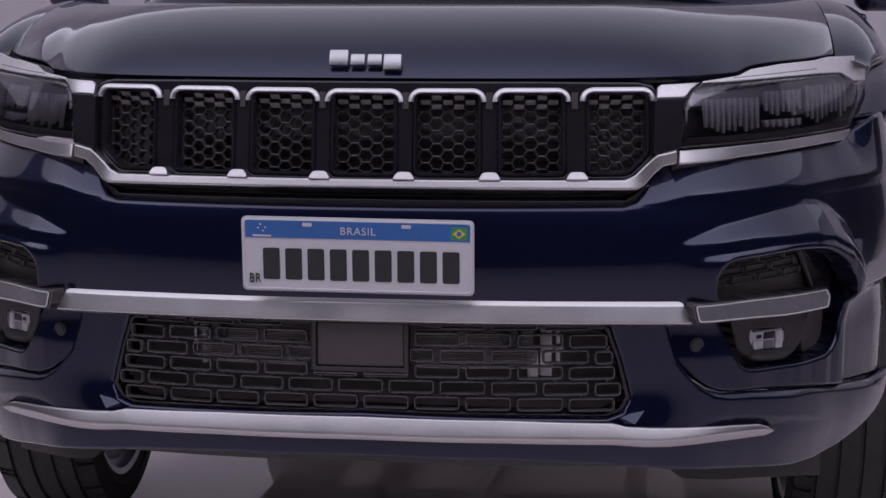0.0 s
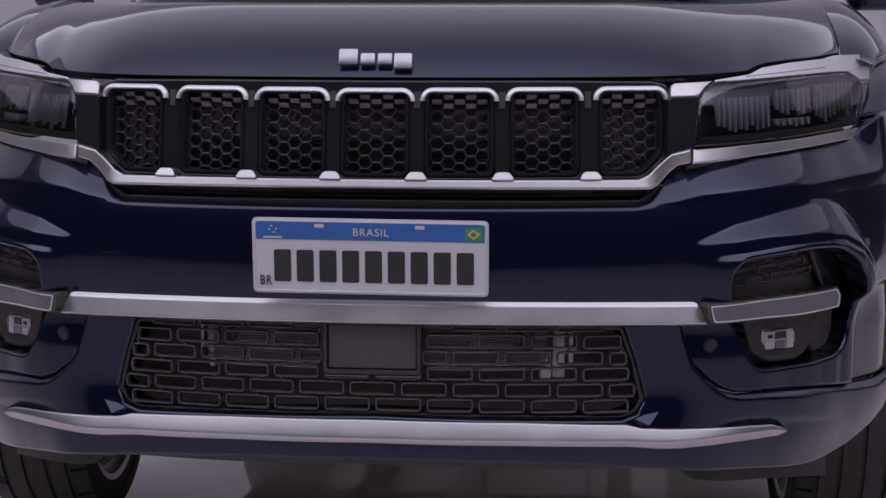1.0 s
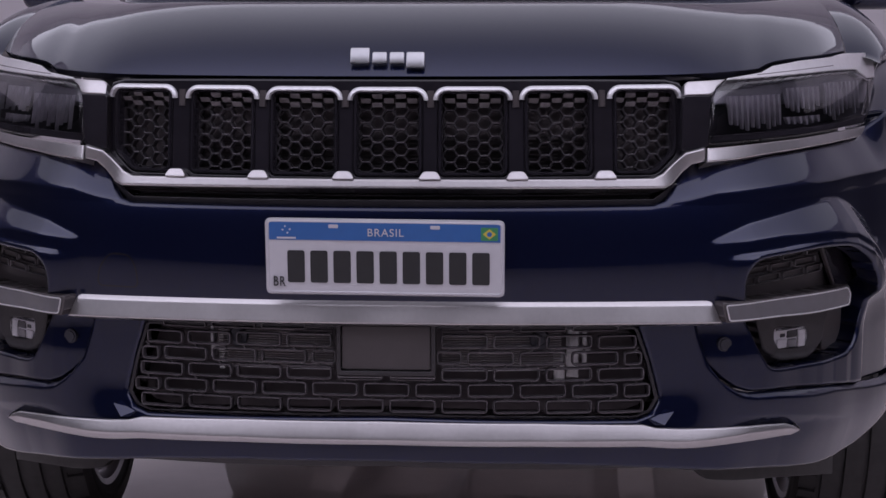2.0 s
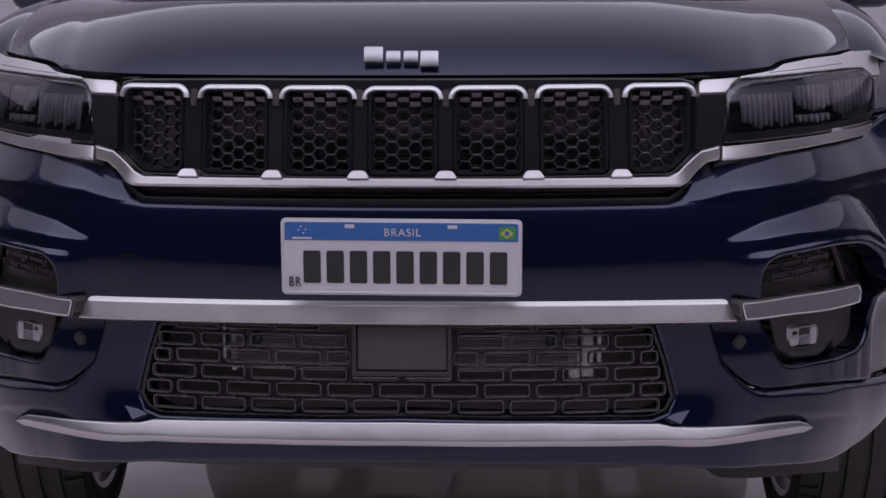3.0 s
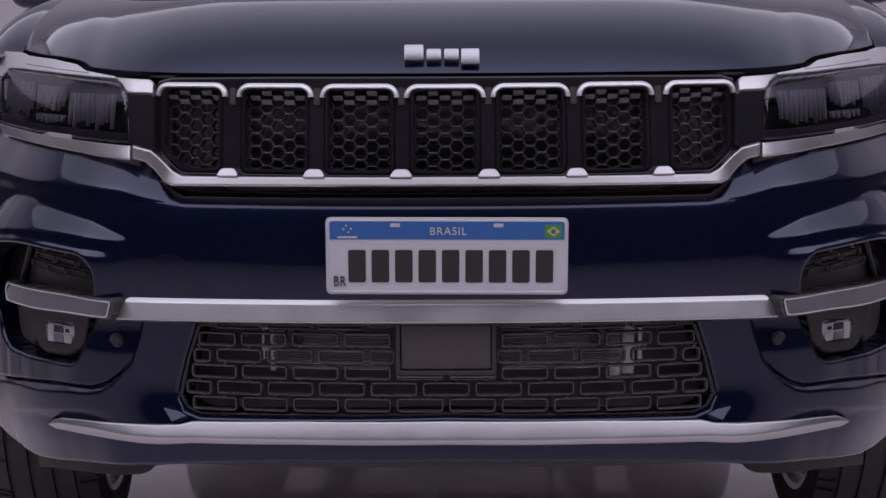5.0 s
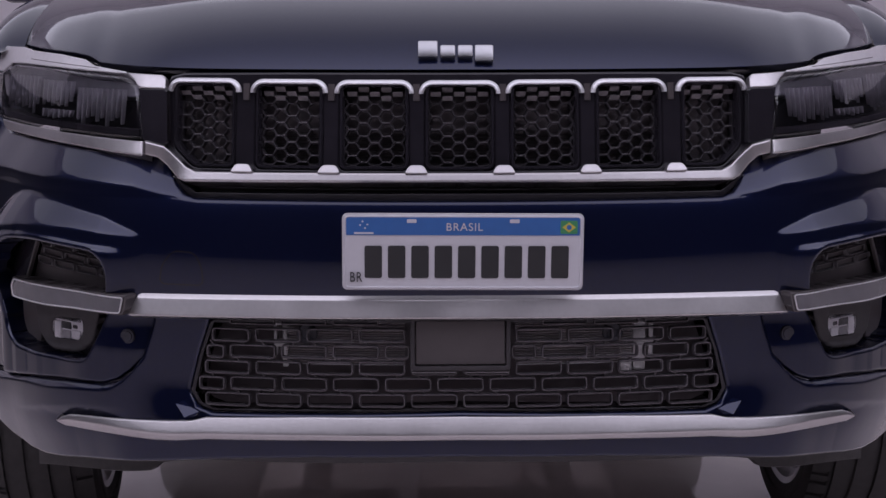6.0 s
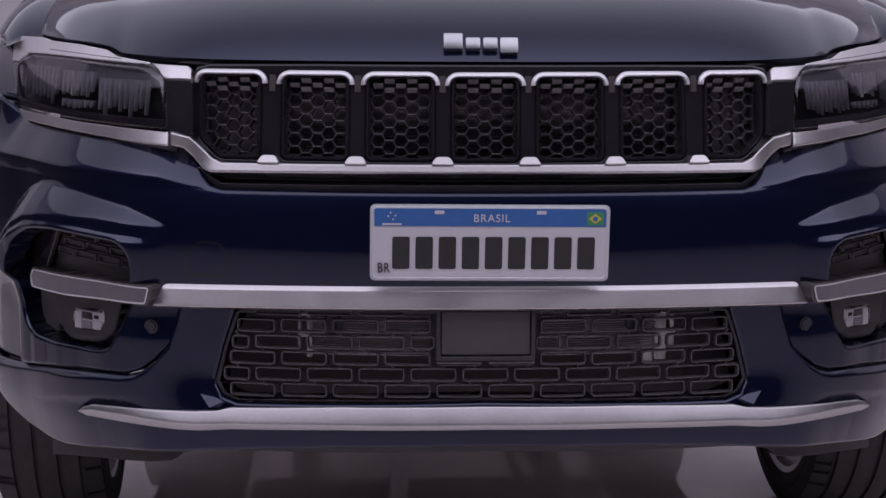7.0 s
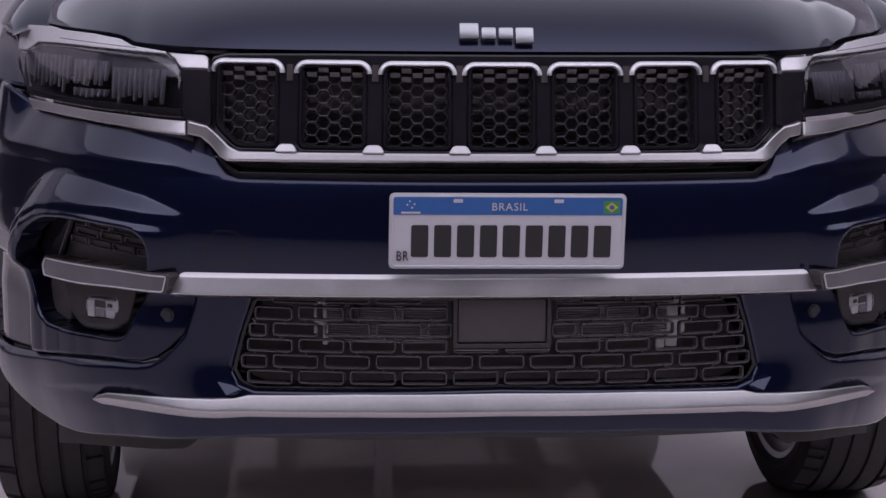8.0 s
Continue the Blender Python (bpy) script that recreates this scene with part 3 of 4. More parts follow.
# ---- lower intake ----
lower = tagged(new("lower_grille"), "black lower intake with a brick-patterned mesh")
lower.parent = car
panel("intake_back", [in_u(both([(0, 0.60), (0.50, 0.60), (0.50, 0.39), (0, 0.39)]))], flat(-0.16), CAVITY, lower, depth=0.01, grid=0.03)
LG = flat(-0.016)
panel("intake_rim", [in_u(both(LOWER_HALF)), in_u(both([(0, 0.574), (0.425, 0.566), (0.446, 0.510), (0.461, 0.445), (0.449, 0.424), (0.425, 0.416), (0, 0.426)]))], LG, GLOSS_BLACK, lower, depth=0.05, edge=0.0015, grid=0.02)


def brick_ring(x0, x1, z0, z1, surf, thick, r=0.007, height=0.006):
    lp = rounded([(x0, z0), (x1, z0), (x1, z1), (x0, z1)], [r] * 4, 3)
    return strip_on(surf, in_u(lp), [(-thick / 2, -height), (-thick / 2, height * 0.7), (-thick / 4, height), (thick / 4, height), (thick / 2, height * 0.7), (thick / 2, -height)], True)


def inside_lower(x, z):
    lim = np.interp(z, [0.411, 0.425, 0.445, 0.51, 0.57], [0.440, 0.455, 0.466, 0.449, 0.428])
    return abs(x) <= lim


bm = bmesh.new()
for row, z in enumerate((0.5745, 0.5510, 0.5225, 0.4945, 0.4665, 0.4385)):
    for k in range(-7, 8):
        x = (k + (0.5 if row % 2 else 0.0)) * 0.0893
        w = 0.0768
        x0, x1 = x - w / 2, x + w / 2
        lim = float(np.interp(z, [0.411, 0.425, 0.445, 0.51, 0.57], [0.430, 0.445, 0.456, 0.441, 0.420]))
        x0, x1 = max(x0, -lim), min(x1, lim)
        if x1 - x0 < 0.018:
            continue
        zz = z - 0.006 * (x / 0.45) ** 2
        if z > 0.49 and abs(x) < 0.115 and row != 0:
            if abs(x) < 0.05 or (x1 > -0.085 and x0 < 0.085):
                if z > 0.50:
                    if x > 0:
                        x0 = max(x0, 0.088)
                    else:
                        x1 = min(x1, -0.088)
                    if x1 - x0 < 0.015:
                        continue
        if row == 0 and abs(x) < 0.13:
            continue
        h = 0.0105 if row else 0.004
        merge(bm, brick_ring(x0, x1, zz - h, zz + h, LG, 0.0032, 0.006 if row else 0.0035))
        # links to the row below
        if row < 5 and row > 0:
            for sgn in (-1, 1):
                xa, xb = x + sgn * 0.030, x + sgn * 0.024
                if inside_lower(xa + 0.01 * sgn, zz - 0.02) and not (abs(xa) < 0.09 and z > 0.5):
                    line = in_u([(xa, zz - h), (xb, zz - 0.0175)])
                    merge(bm, strip_on(LG, line, [(-0.0012, -0.005), (-0.0012, 0.003), (0.0012, 0.003), (0.0012, -0.005)]))
part("brick_mesh", bm, MESH_BLACK, lower, "black plastic mesh of brick-shaped rings")

radar = panel("radar_cover", [in_u(rounded([(-0.0765, 0.501), (0.0765, 0.501), (0.0765, 0.577), (-0.0765, 0.577)], 0.004))], flat(-0.010), SENSOR, lower, "flat dark grey radar cover", edge=0.002, depth=0.02)
panel("radar_frame", [in_u(rounded([(-0.085, 0.492), (0.085, 0.492), (0.085, 0.584), (-0.085, 0.584)], 0.006)), in_u(rounded([(-0.0775, 0.500), (0.0775, 0.500), (0.0775, 0.578), (-0.0775, 0.578)], 0.004))],
      flat(-0.004), BLACK, lower, edge=0.0015, depth=0.03)

for sd in (1, -1):
    line = in_u(np.stack((np.linspace(0.007, 0.083, 8) * sd, np.full(8, 0.4885)), 1))
    part("radar_bracket", strip_on(flat(-0.012), line, bar_profile(0.0032, 0.004)), GREY_AND_GLINT, lower, "slim grey bracket under the radar cover")

# cooling shutters, side tanks and the two round horns behind the mesh
for i in range(20):
    z = 0.4975 + i * 0.0042
    for sd in (1, -1):
        xs = np.linspace(0.095, 0.302, 7) * sd
        line = np.stack((u_of(xs), np.full(7, z)), 1)
        part("shutter_slat", strip_on(flat(-0.034), line, bar_profile(0.0017, 0.006)), SHUTTER if i else ALLOY, lower)
for sd in (1, -1):
    tanks = ((0.022, 0.332, 0.472, 0.580, RADIATOR), (0.009, 0.354, 0.496, 0.582, RADIATOR), (0.020, 0.308, 0.470, 0.520, RADIATOR)) if sd > 0 else ((0.010, 0.318, 0.480, 0.580, RADIATOR), (0.007, 0.336, 0.500, 0.575, ALLOY))
    for w, x, z0, z1, m in tanks:
        p = on_nose(u_of(np.array(x * sd)), 0.5, -0.085)
        part("side_tank", box(p[0] - w / 2, p[0] + w / 2, p[1] - 0.006, p[1] + 0.02, z0, z1, 0.002), m, lower, "bare aluminium radiator side tank")
    for z in (0.522, 0.560):
        p = on_nose(u_of(np.array((0.341 if sd > 0 else 0.326) * sd)), 0.5, -0.080)
        part("tank_clip", box(p[0] - (0.020 if sd > 0 else 0.010), p[0] + (0.022 if sd > 0 else 0.010), p[1] - 0.006, p[1] + 0.012, z - 0.006, z + 0.006, 0.002), RADIATOR, lower)
    p = on_nose(u_of(np.array(0.2645 * sd)), 0.550, -0.024)
    bm = lathe([(0, 0.0001), (0, 0.008), (-0.002, 0.009), (-0.002, 0.016), (0.0, 0.0175), (0.012, 0.0175)], 28)
    bmesh.ops.transform(bm, matrix=Matrix.Translation(p) @ Matrix.Rotation(radians(90), 4, "Z"), verts=bm.verts)
    part("horn", bm, HORN, lower, "round dark cover behind the mesh")

# ---- slim intake under the grille ----
upper = tagged(new("grille"), "seven-slot grille with silver frames and black honeycomb mesh")
upper.parent = car
panel("slim_intake_back", [in_u(both([(0, 0.815), (0.51, 0.82), (0.50, 0.765), (0, 0.765)]))], flat(-0.075), CAVITY, upper, depth=0.02, grid=0.03)
for z in (0.789, 0.795, 0.801):
    xs = np.linspace(-0.46, 0.46, 40)
    part("intake_slat", strip_on(flat(-0.060), np.stack((u_of(xs), np.full(40, z)), 1), bar_profile(0.0022, 0.006)), MESH_BLACK, upper)
panel("intake_lip", [in_u(both([(0, 0.790), (0.462, 0.788), (0.50, 0.815), (0.508, 0.812), (0.468, 0.776), (0, 0.777)]))], flat(-0.036), GLOSS_BLACK, upper, depth=0.03, edge=0.002)

# ---- seven-slot grille ----
SLOTS = [0.0, 0.149, 0.2995, 0.4515]


def slot_loop(i, grow=0.0, z0=0.8325, z1=0.9695):
    """Outline of slot i (0 is the middle one); the outermost has a cut lower corner."""
    c, w = SLOTS[i], (0.0555, 0.057, 0.0555, 0.0515)[i]
    lift = (0, 0.0005, 0.001, 0.0015)[i]
    l, r, b, t = c - w - grow, c + w + grow, z0 - grow + lift, z1 + grow + lift
    if i == 3:
        return rounded([(l, b), (r - 0.037, b), (r, b + 0.034), (r, t), (l, t)], [0.010, 0.012, 0.012, 0.012, 0.012])
    return rounded([(l, b), (r, b), (r, t), (l, t)], 0.011)


FACE_D = lambda x, z: -0.050 - 0.10 * (z - 0.83) + 0 * x
FACE = surface(FACE_D)
face_out = both([(0, 0.992), (0.30, 0.992), (0.49, 0.990), (0.515, 0.984), (0.532, 0.955), (0.540, 0.93), (0.545, 0.875), (0.52, 0.858), (0.49, 0.83), (0.47, 0.815), (0, 0.815)])
holes = []
for i in range(4):
    for sd in ((1, -1) if i else (1,)):
        holes.append(in_u(mirror(slot_loop(i, 0.0045), sd)))
panel("grille_face", [in_u(face_out)] + holes, FACE, GLOSS_BLACK, upper, "gloss black grille surround", edge=0.004, depth=0.03, grid=0.012)


def hexagon(cx, cz, w, h):
    return [(cx - w / 2, cz), (cx - w / 4, cz - h / 2), (cx + w / 4, cz - h / 2), (cx + w / 2, cz), (cx + w / 4, cz + h / 2), (cx - w / 4, cz + h / 2)]


for i in range(4):
    for sd in ((1, -1) if i else (1,)):
        slot = tagged(new("grille_slot"), "one grille slot with honeycomb mesh")
        slot.parent = car
        lp = mirror(slot_loop(i), sd)
        MESH = surface(lambda x, z: FACE_D(x, z) - 0.022)
        # inner rim
        part("slot_rim", strip_on(FACE, in_u(mirror(slot_loop(i, 0.001), sd)), [(-0.003, -0.03), (-0.003, 0.000), (-0.0015, 0.003), (0.0015, 0.003), (0.004, -0.001), (0.004, -0.03)], True), GLOSS_BLACK, slot)
        panel("slot_back", [in_u(mirror(slot_loop(i, 0.012), sd))], surface(lambda x, z: FACE_D(x, z) - 0.045), CAVITY, slot, depth=0.005, grid=0.03)
        bm, edges, teeth = bmesh.new(), bmesh.new(), bmesh.new()
        c = SLOTS[i] * sd
        big = slot_loop(i, -0.001)
        big = mirror(big, sd)
        # open cells, each with a lighter strip painted in for its lower-edge highlight
        for col in range(-4, 5):
            for row in range(-6, 4):
                hx, hz = c + col * 0.0205, 0.9055 + row * 0.0222 + (0.0111 if col % 2 else 0)
                ring = np.array(hexagon(hx, hz, 0.0268, 0.0216))
                if hz > 0.945 or (not inside(np.array([[hx, hz]]), [big])[0] and not inside(ring * 0.6 + np.array([[hx, hz]]) * 0.4, [big]).any()):
                    continue
                lo, hi = big.min(0), big.max(0)
                ring = np.clip(ring, lo, hi)
                if np.ptp(ring[:, 0]) < 0.006 or np.ptp(ring[:, 1]) < 0.006:
                    continue
                merge(bm, strip_on(MESH, in_u(ring), [(-0.0017, -0.012), (-0.0017, 0.0015), (-0.0011, 0.0022), (0.0011, 0.0022), (0.0017, 0.0015), (0.0017, -0.012)], True))
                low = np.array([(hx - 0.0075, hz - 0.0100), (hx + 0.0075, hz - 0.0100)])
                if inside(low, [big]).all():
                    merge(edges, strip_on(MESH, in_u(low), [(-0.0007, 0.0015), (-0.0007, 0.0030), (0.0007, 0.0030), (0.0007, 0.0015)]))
        # two rows of slanted teeth above the cells, lightened for the ceiling light they catch
        for col in range(-4, 5):
            for hz in ((0.9475, 0.9625) if col % 2 else (0.9550,)):
                tooth = np.array([(c + col * 0.0205 - 0.0088, hz), (c + col * 0.0205 + 0.0088, hz)])
                if inside(tooth, [big]).all():
                    merge(teeth, strip_on(MESH, in_u(tooth), [(-0.0042, -0.012), (-0.0042, 0.0075), (-0.0034, 0.0085), (0.0040, 0.0010), (0.0042, -0.012)]))
        part("honeycomb", bm, GRILLE_BLACK, slot, "black honeycomb mesh")
        part("cell_edge_glints", edges, GREY_AND_GLINT, slot)
        part("mesh_teeth", teeth, TOOTH_LIT, slot, "slanted teeth over the honeycomb, painted lighter as if lit")
        if i < 3:
            # cooling slats behind the lower cells
            slats = bmesh.new()
            for k in range(9):
                z = 0.838 + k * 0.0064
                half = (0.052, 0.053, 0.052)[i]
                merge(slats, strip_on(MESH, in_u(np.array([(c - half, z), (c + half, z)])), [(-0.0011, -0.0200), (-0.0011, -0.0135), (0.0011, -0.0135), (0.0011, -0.0200)]))
            part("cooling_slats", slats, SENSOR, slot)
        # silver bracket over the slot
        w = (0.0705, 0.070, 0.069, 0.0665)[i]
        l, r, t, b = SLOTS[i] - w + 0.004, SLOTS[i] + w - 0.004, 0.9750 + i * 0.0008, 0.9565 + i * 0.0005
        arch = [(l, b), (l, t - 0.018)] + [(l + 0.020 * (1 - math.cos(radians(k))), t - 0.018 * (1 - math.sin(radians(k)))) for k in range(10, 91, 10)]
        path = np.array(arch + [(l + r - px, pz) for px, pz in arch[::-1]])
        if sd < 0:
            path = path[::-1] * np.array([-1, 1])
        part("slot_frame", strip_on(FACE, in_u(path), [(-0.0044, -0.004), (-0.0044, 0.002), (-0.0036, 0.0050), (0.0010, 0.0085), (0.0030, 0.0085), (0.0044, 0.006), (0.0044, -0.004)]), BRACKET, slot, "bright silver slot bracket")

# small posts between the brackets and silver tabs below
for x in (0.0745, 0.2245, 0.3755):
    for sd in (1, -1):
        part("post", strip_on(FACE, in_u(np.array([(x * sd, 0.945), (x * sd, 0.973)])), bar_profile(0.011, 0.004)), SENSOR, upper)
        lp = rounded([(x - 0.021, 0.825), (x + 0.021, 0.825), (x + 0.012, 0.8395), (x - 0.012, 0.8395)], 0.006)
        panel("tab", [in_u(mirror(lp, sd))], surface(lambda xx, z: -0.022 - 0.45 * (z - 0.825)), SATIN, upper, "satin silver tab", edge=0.002, depth=0.02)

# silver strip under the grille that climbs to the headlights
STRIP = both([(0, 0.8270), (0.25, 0.8268), (0.458, 0.8255), (0.475, 0.833), (0.500, 0.857), (0.512, 0.867), (0.548, 0.8750), (0.548, 0.8510), (0.524, 0.8465),
              (0.508, 0.834), (0.490, 0.813), (0.478, 0.8075), (0.25, 0.8098), (0, 0.8105)])
panel("grille_strip", [in_u(STRIP)], surface(lambda x, z: -0.022 - 0.36 * (z - 0.812) * (1 - ss(0.46, 0.52, np.abs(x)))), SATIN, upper, "satin silver strip under the grille", edge=0.004, depth=0.03, grid=0.01)

# ---- hood ----
HOOD_LINE = curve([(-0.2, 0.132), (0, 0.122), (0.2, 0.132), (0.4, 0.165), (0.51, 0.205), (0.6, 0.275), (0.65, 0.33), (0.7, 0.385), (0.76, 0.47), (0.82, 0.585), (0.86, 0.68)], 12)[12:]
HOOD_RIM = curve([(-0.3, 0.9955), (0, 0.996), (0.3, 0.9955), (0.5, 0.9955), (0.605, 0.9965), (0.635, 1.000), (0.662, 1.0125), (0.69, 1.018), (0.73, 1.0215), (0.80, 1.0255), (0.86, 1.030)], 12)[12:]
HOOD_SKIN = curve([(-0.3, 0.9962), (0, 0.996), (0.3, 0.9962), (0.5, 0.9975), (0.6, 1.0005), (0.70, 1.008), (0.80, 1.0175), (0.86, 1.0235)], 12)[12:]


def hood_edge_y(x):
    return np.interp(np.abs(x), HOOD_LINE[:, 0], HOOD_LINE[:, 1])


# the hood's rise: its slope eases from steep at the front edge to nearly level
_lean = np.radians(np.linspace(58, 11, 200))
HOOD_RISE = np.linspace(0, 0.128, 200)
HOOD_RUN = np.concatenate(([0], np.cumsum(np.diff(HOOD_RISE) / np.tan(_lean[:-1]))))


HOOD_COS = 1 / np.sqrt(1 + np.polyval(np.polyder(np.polyfit(HOOD_LINE[:, 0], HOOD_LINE[:, 1], 4)), HOOD_LINE[:, 0]) ** 2)


def hood_z(x, q):
    """Height of the hood q metres behind its front edge."""
    a = np.abs(x)
    q = np.maximum(q, 0) * np.interp(a, HOOD_LINE[:, 0], HOOD_COS)
    rise = np.interp(q, HOOD_RUN, HOOD_RISE) + 0.012 * np.maximum(q - HOOD_RUN[-1], 0)
    crown = 0.004 * ss(0.33, 0.46, a) * ss(0.19, 0.34, q)
    return np.interp(a, HOOD_SKIN[:, 0], HOOD_SKIN[:, 1]) + rise * (1 - 0.12 * ss(0.3, 0.84, a)) + crown


def grid_mesh(name, xs, qs, fn):
    verts = [tuple(fn(x, q)) for q in qs for x in xs]
    n = len(xs)
    faces = [(j * n + i, j * n + i + 1, (j + 1) * n + i + 1, (j + 1) * n + i) for j in range(len(qs) - 1) for i in range(n - 1)]
    mesh = bpy.data.meshes.new(name)
    mesh.from_pydata(verts, [], faces)
    mesh.shade_smooth()
    return mesh


xs = np.linspace(-1, 1, 241)
qs = 1.25 * np.linspace(0, 1, 60) ** 2.2


def hood_point(s, q):
    half = 0.838 - 0.03 * (q / 1.25)
    x = s * half
    if q < 0:
        # folded lip behind the front edge
        ex, ey, ez = hood_point(s, 0.0)
        return (ex, ey + (0.02 if q < -0.01 else 0.001), ez - (0.012 if q < -0.01 else 0.0015))
    y0 = float(hood_edge_y(x))
    # the front edge is cut higher over the headlights
    lift = float(np.interp(abs(x), HOOD_RIM[:, 0], HOOD_RIM[:, 1]) - np.interp(abs(x), HOOD_SKIN[:, 0], HOOD_SKIN[:, 1]))
    q = q + float(np.interp(lift, HOOD_RISE, HOOD_RUN) / np.interp(abs(x), HOOD_LINE[:, 0], HOOD_COS)) * (1 - q / 1.25)
    return (x, y0 + q * (1.62 - y0) / 1.25, float(hood_z(x, q)))


link("hood", grid_mesh("hood", xs, np.concatenate(([-0.02, -0.0005], qs)), hood_point), PAINT, car, "navy painted hood")

# emblem: four plain silver slabs
emblem = tagged(new("emblem"), "raised silver emblem on the hood")
emblem.parent = car
for x0, x1, z0, z1 in ((-0.070, -0.036, 1.016, 1.043), (-0.032, -0.006, 1.016, 1.036), (-0.002, 0.024, 1.016, 1.036), (0.027, 0.059, 1.009, 1.036)):
    bm = box(x0, x1, -0.004, 0.004, 0, (z1 - z0) / 0.9, 0.003)
    bmesh.ops.transform(bm, matrix=Matrix.Translation((0, 0.122 + float(np.interp(z0 - 0.996, HOOD_RISE, HOOD_RUN)) - 0.006, z0)) @ Matrix.Rotation(radians(-22), 4, "X"), verts=bm.verts)
    part("emblem_slab", bm, ALLOY, emblem)

# ---- headlights ----
def lamp_panel(name, loop, sd, extra, mat, parent, label="", lean=0.10, bow=2.5, **kw):
    fn = lamp_surface(lambda x, z: lean * (z - 0.88) + bow * np.maximum(z - 0.88, 0) ** 2 + extra)
    return panel(name, [lamp_u(mirror(loop, sd))], fn, mat, parent, label, **kw)


LAMP_LOOP = rounded([(0.547, 0.8765), (0.551, 0.952), (0.561, 0.977), (0.584, 0.9835), (0.636, 0.9855), (0.722, 0.991), (0.798, 0.994), (0.846, 0.994), (0.873, 0.9765), (0.899, 0.9755), (0.891, 0.952),
                     (0.879, 0.922), (0.867, 0.8905), (0.797, 0.887), (0.742, 0.8835), (0.66, 0.880), (0.60, 0.8775)], [0.006, 0.02, 0.012, 0.012, 0.02, 0.02, 0.02, 0.010, 0.006, 0.004, 0.02, 0.02, 0.006, 0.02, 0.02, 0.02, 0.02])
for sd in (1, -1):
    hl = tagged(new("headlight"), "smoked headlight with a painted-in pale reflection above")
    hl.parent = car
    lens = lamp_panel("lens", LAMP_LOOP, sd, 0.0, LENS, hl, "clear glossy lamp lens", edge=0.006, depth=0.004)
    lens.visible_shadow = False
    lamp_panel("lamp_back", LAMP_LOOP, sd, 0.080, LAMP_DARK, hl, depth=0.005, grid=0.02)
    # pale band inside the lamp, painted in for the lens's reflection of the ceiling
    band = [(0.556, 0.953), (0.565, 0.971), (0.585, 0.979), (0.72, 0.986), (0.80, 0.989), (0.843, 0.989), (0.868, 0.972), (0.889, 0.968), (0.885, 0.950), (0.876, 0.928), (0.85, 0.925), (0.80, 0.935), (0.72, 0.942), (0.62, 0.942), (0.56, 0.944)]
    lamp_panel("sheen_band", band, sd, 0.056, LAMP_SHEEN, hl, "pale band standing in for the ceiling's reflection on the lens", edge=0.003, depth=0.02)
    lamp_panel("bezel", [(0.550, 0.880), (0.66, 0.884), (0.742, 0.887), (0.80, 0.890), (0.862, 0.894), (0.872, 0.908), (0.80, 0.901), (0.70, 0.897), (0.552, 0.893)], sd, 0.018, LAMP_DARK, hl, edge=0.002, depth=0.04)
    for x0, x1, n, z0, z1 in ((0.580, 0.682, 10, 0.893, 0.958), (0.688, 0.762, 7, 0.920, 0.968), (0.688, 0.762, 6, 0.900, 0.917), (0.768, 0.856, 9, 0.903, 0.973)):
        bm = bmesh.new()
        w = (x1 - x0) / n
        for j in range(n):
            tip = z0 + (z1 - z0) * 0.30 * random.random()
            rows = []
            for s in np.linspace(0, 1, 6):
                z = z1 + (tip - z1) * s
                half = w * 0.56 * (1 - 0.30 * s ** 2)
                mid = x0 + w * (j + 0.5) + 0.003 * s
                rows.append([(mid - half, z, 0.040), (mid - half * 0.1, z, 0.030 - 0.006 * s), (mid + half, z, 0.040)])
            grid = []
            for r in rows:
                line = []
                for x, z, back in r:
                    q = lamp_surface(lambda xx, zz: 0.10 * (zz - 0.88) + 2.5 * np.maximum(zz - 0.88, 0) ** 2 + back)(lamp_u([(x * sd, z)])[:, 0], np.array([z]))[0]
                    line.append(bm.verts.new(q))
                grid.append(line)
            for r0, r1 in zip(grid, grid[1:]):
                for i in range(2):
                    bm.faces.new((r0[i], r0[i + 1], r1[i + 1], r1[i]))
        part("reflector", bm, LAMP_GREY, hl, "ribbed lamp reflector", smooth=0)
    lamp_panel("lamp_strip", [(0.543, 0.8745), (0.60, 0.8765), (0.66, 0.879), (0.742, 0.8825), (0.796, 0.886), (0.8675, 0.8885), (0.861, 0.877), (0.849, 0.8705), (0.815, 0.869), (0.743, 0.8645), (0.66, 0.859), (0.60, 0.8535), (0.543, 0.8505)],
               sd, 0.002, SATIN, hl, "satin silver strip under the lamp", lean=0.5, bow=0.0, edge=0.003, depth=0.03)
    lamp_panel("lamp_end_trim", [(0.503, 0.9638), (0.503, 0.983), (0.510, 0.987), (0.577, 0.9897), (0.561, 0.9776), (0.552, 0.9645)], sd, -0.007, SATIN, hl, "satin silver corner piece", edge=0.002, depth=0.012)
    lamp_panel("lamp_cheek", [(0.500, 0.868), (0.5455, 0.875), (0.549, 0.948), (0.552, 0.963), (0.500, 0.963)], sd, 0.008, GLOSS_BLACK, hl, "gloss black cheek beside the lamp", lean=0.1, bow=0.4, edge=0.002, depth=0.012)

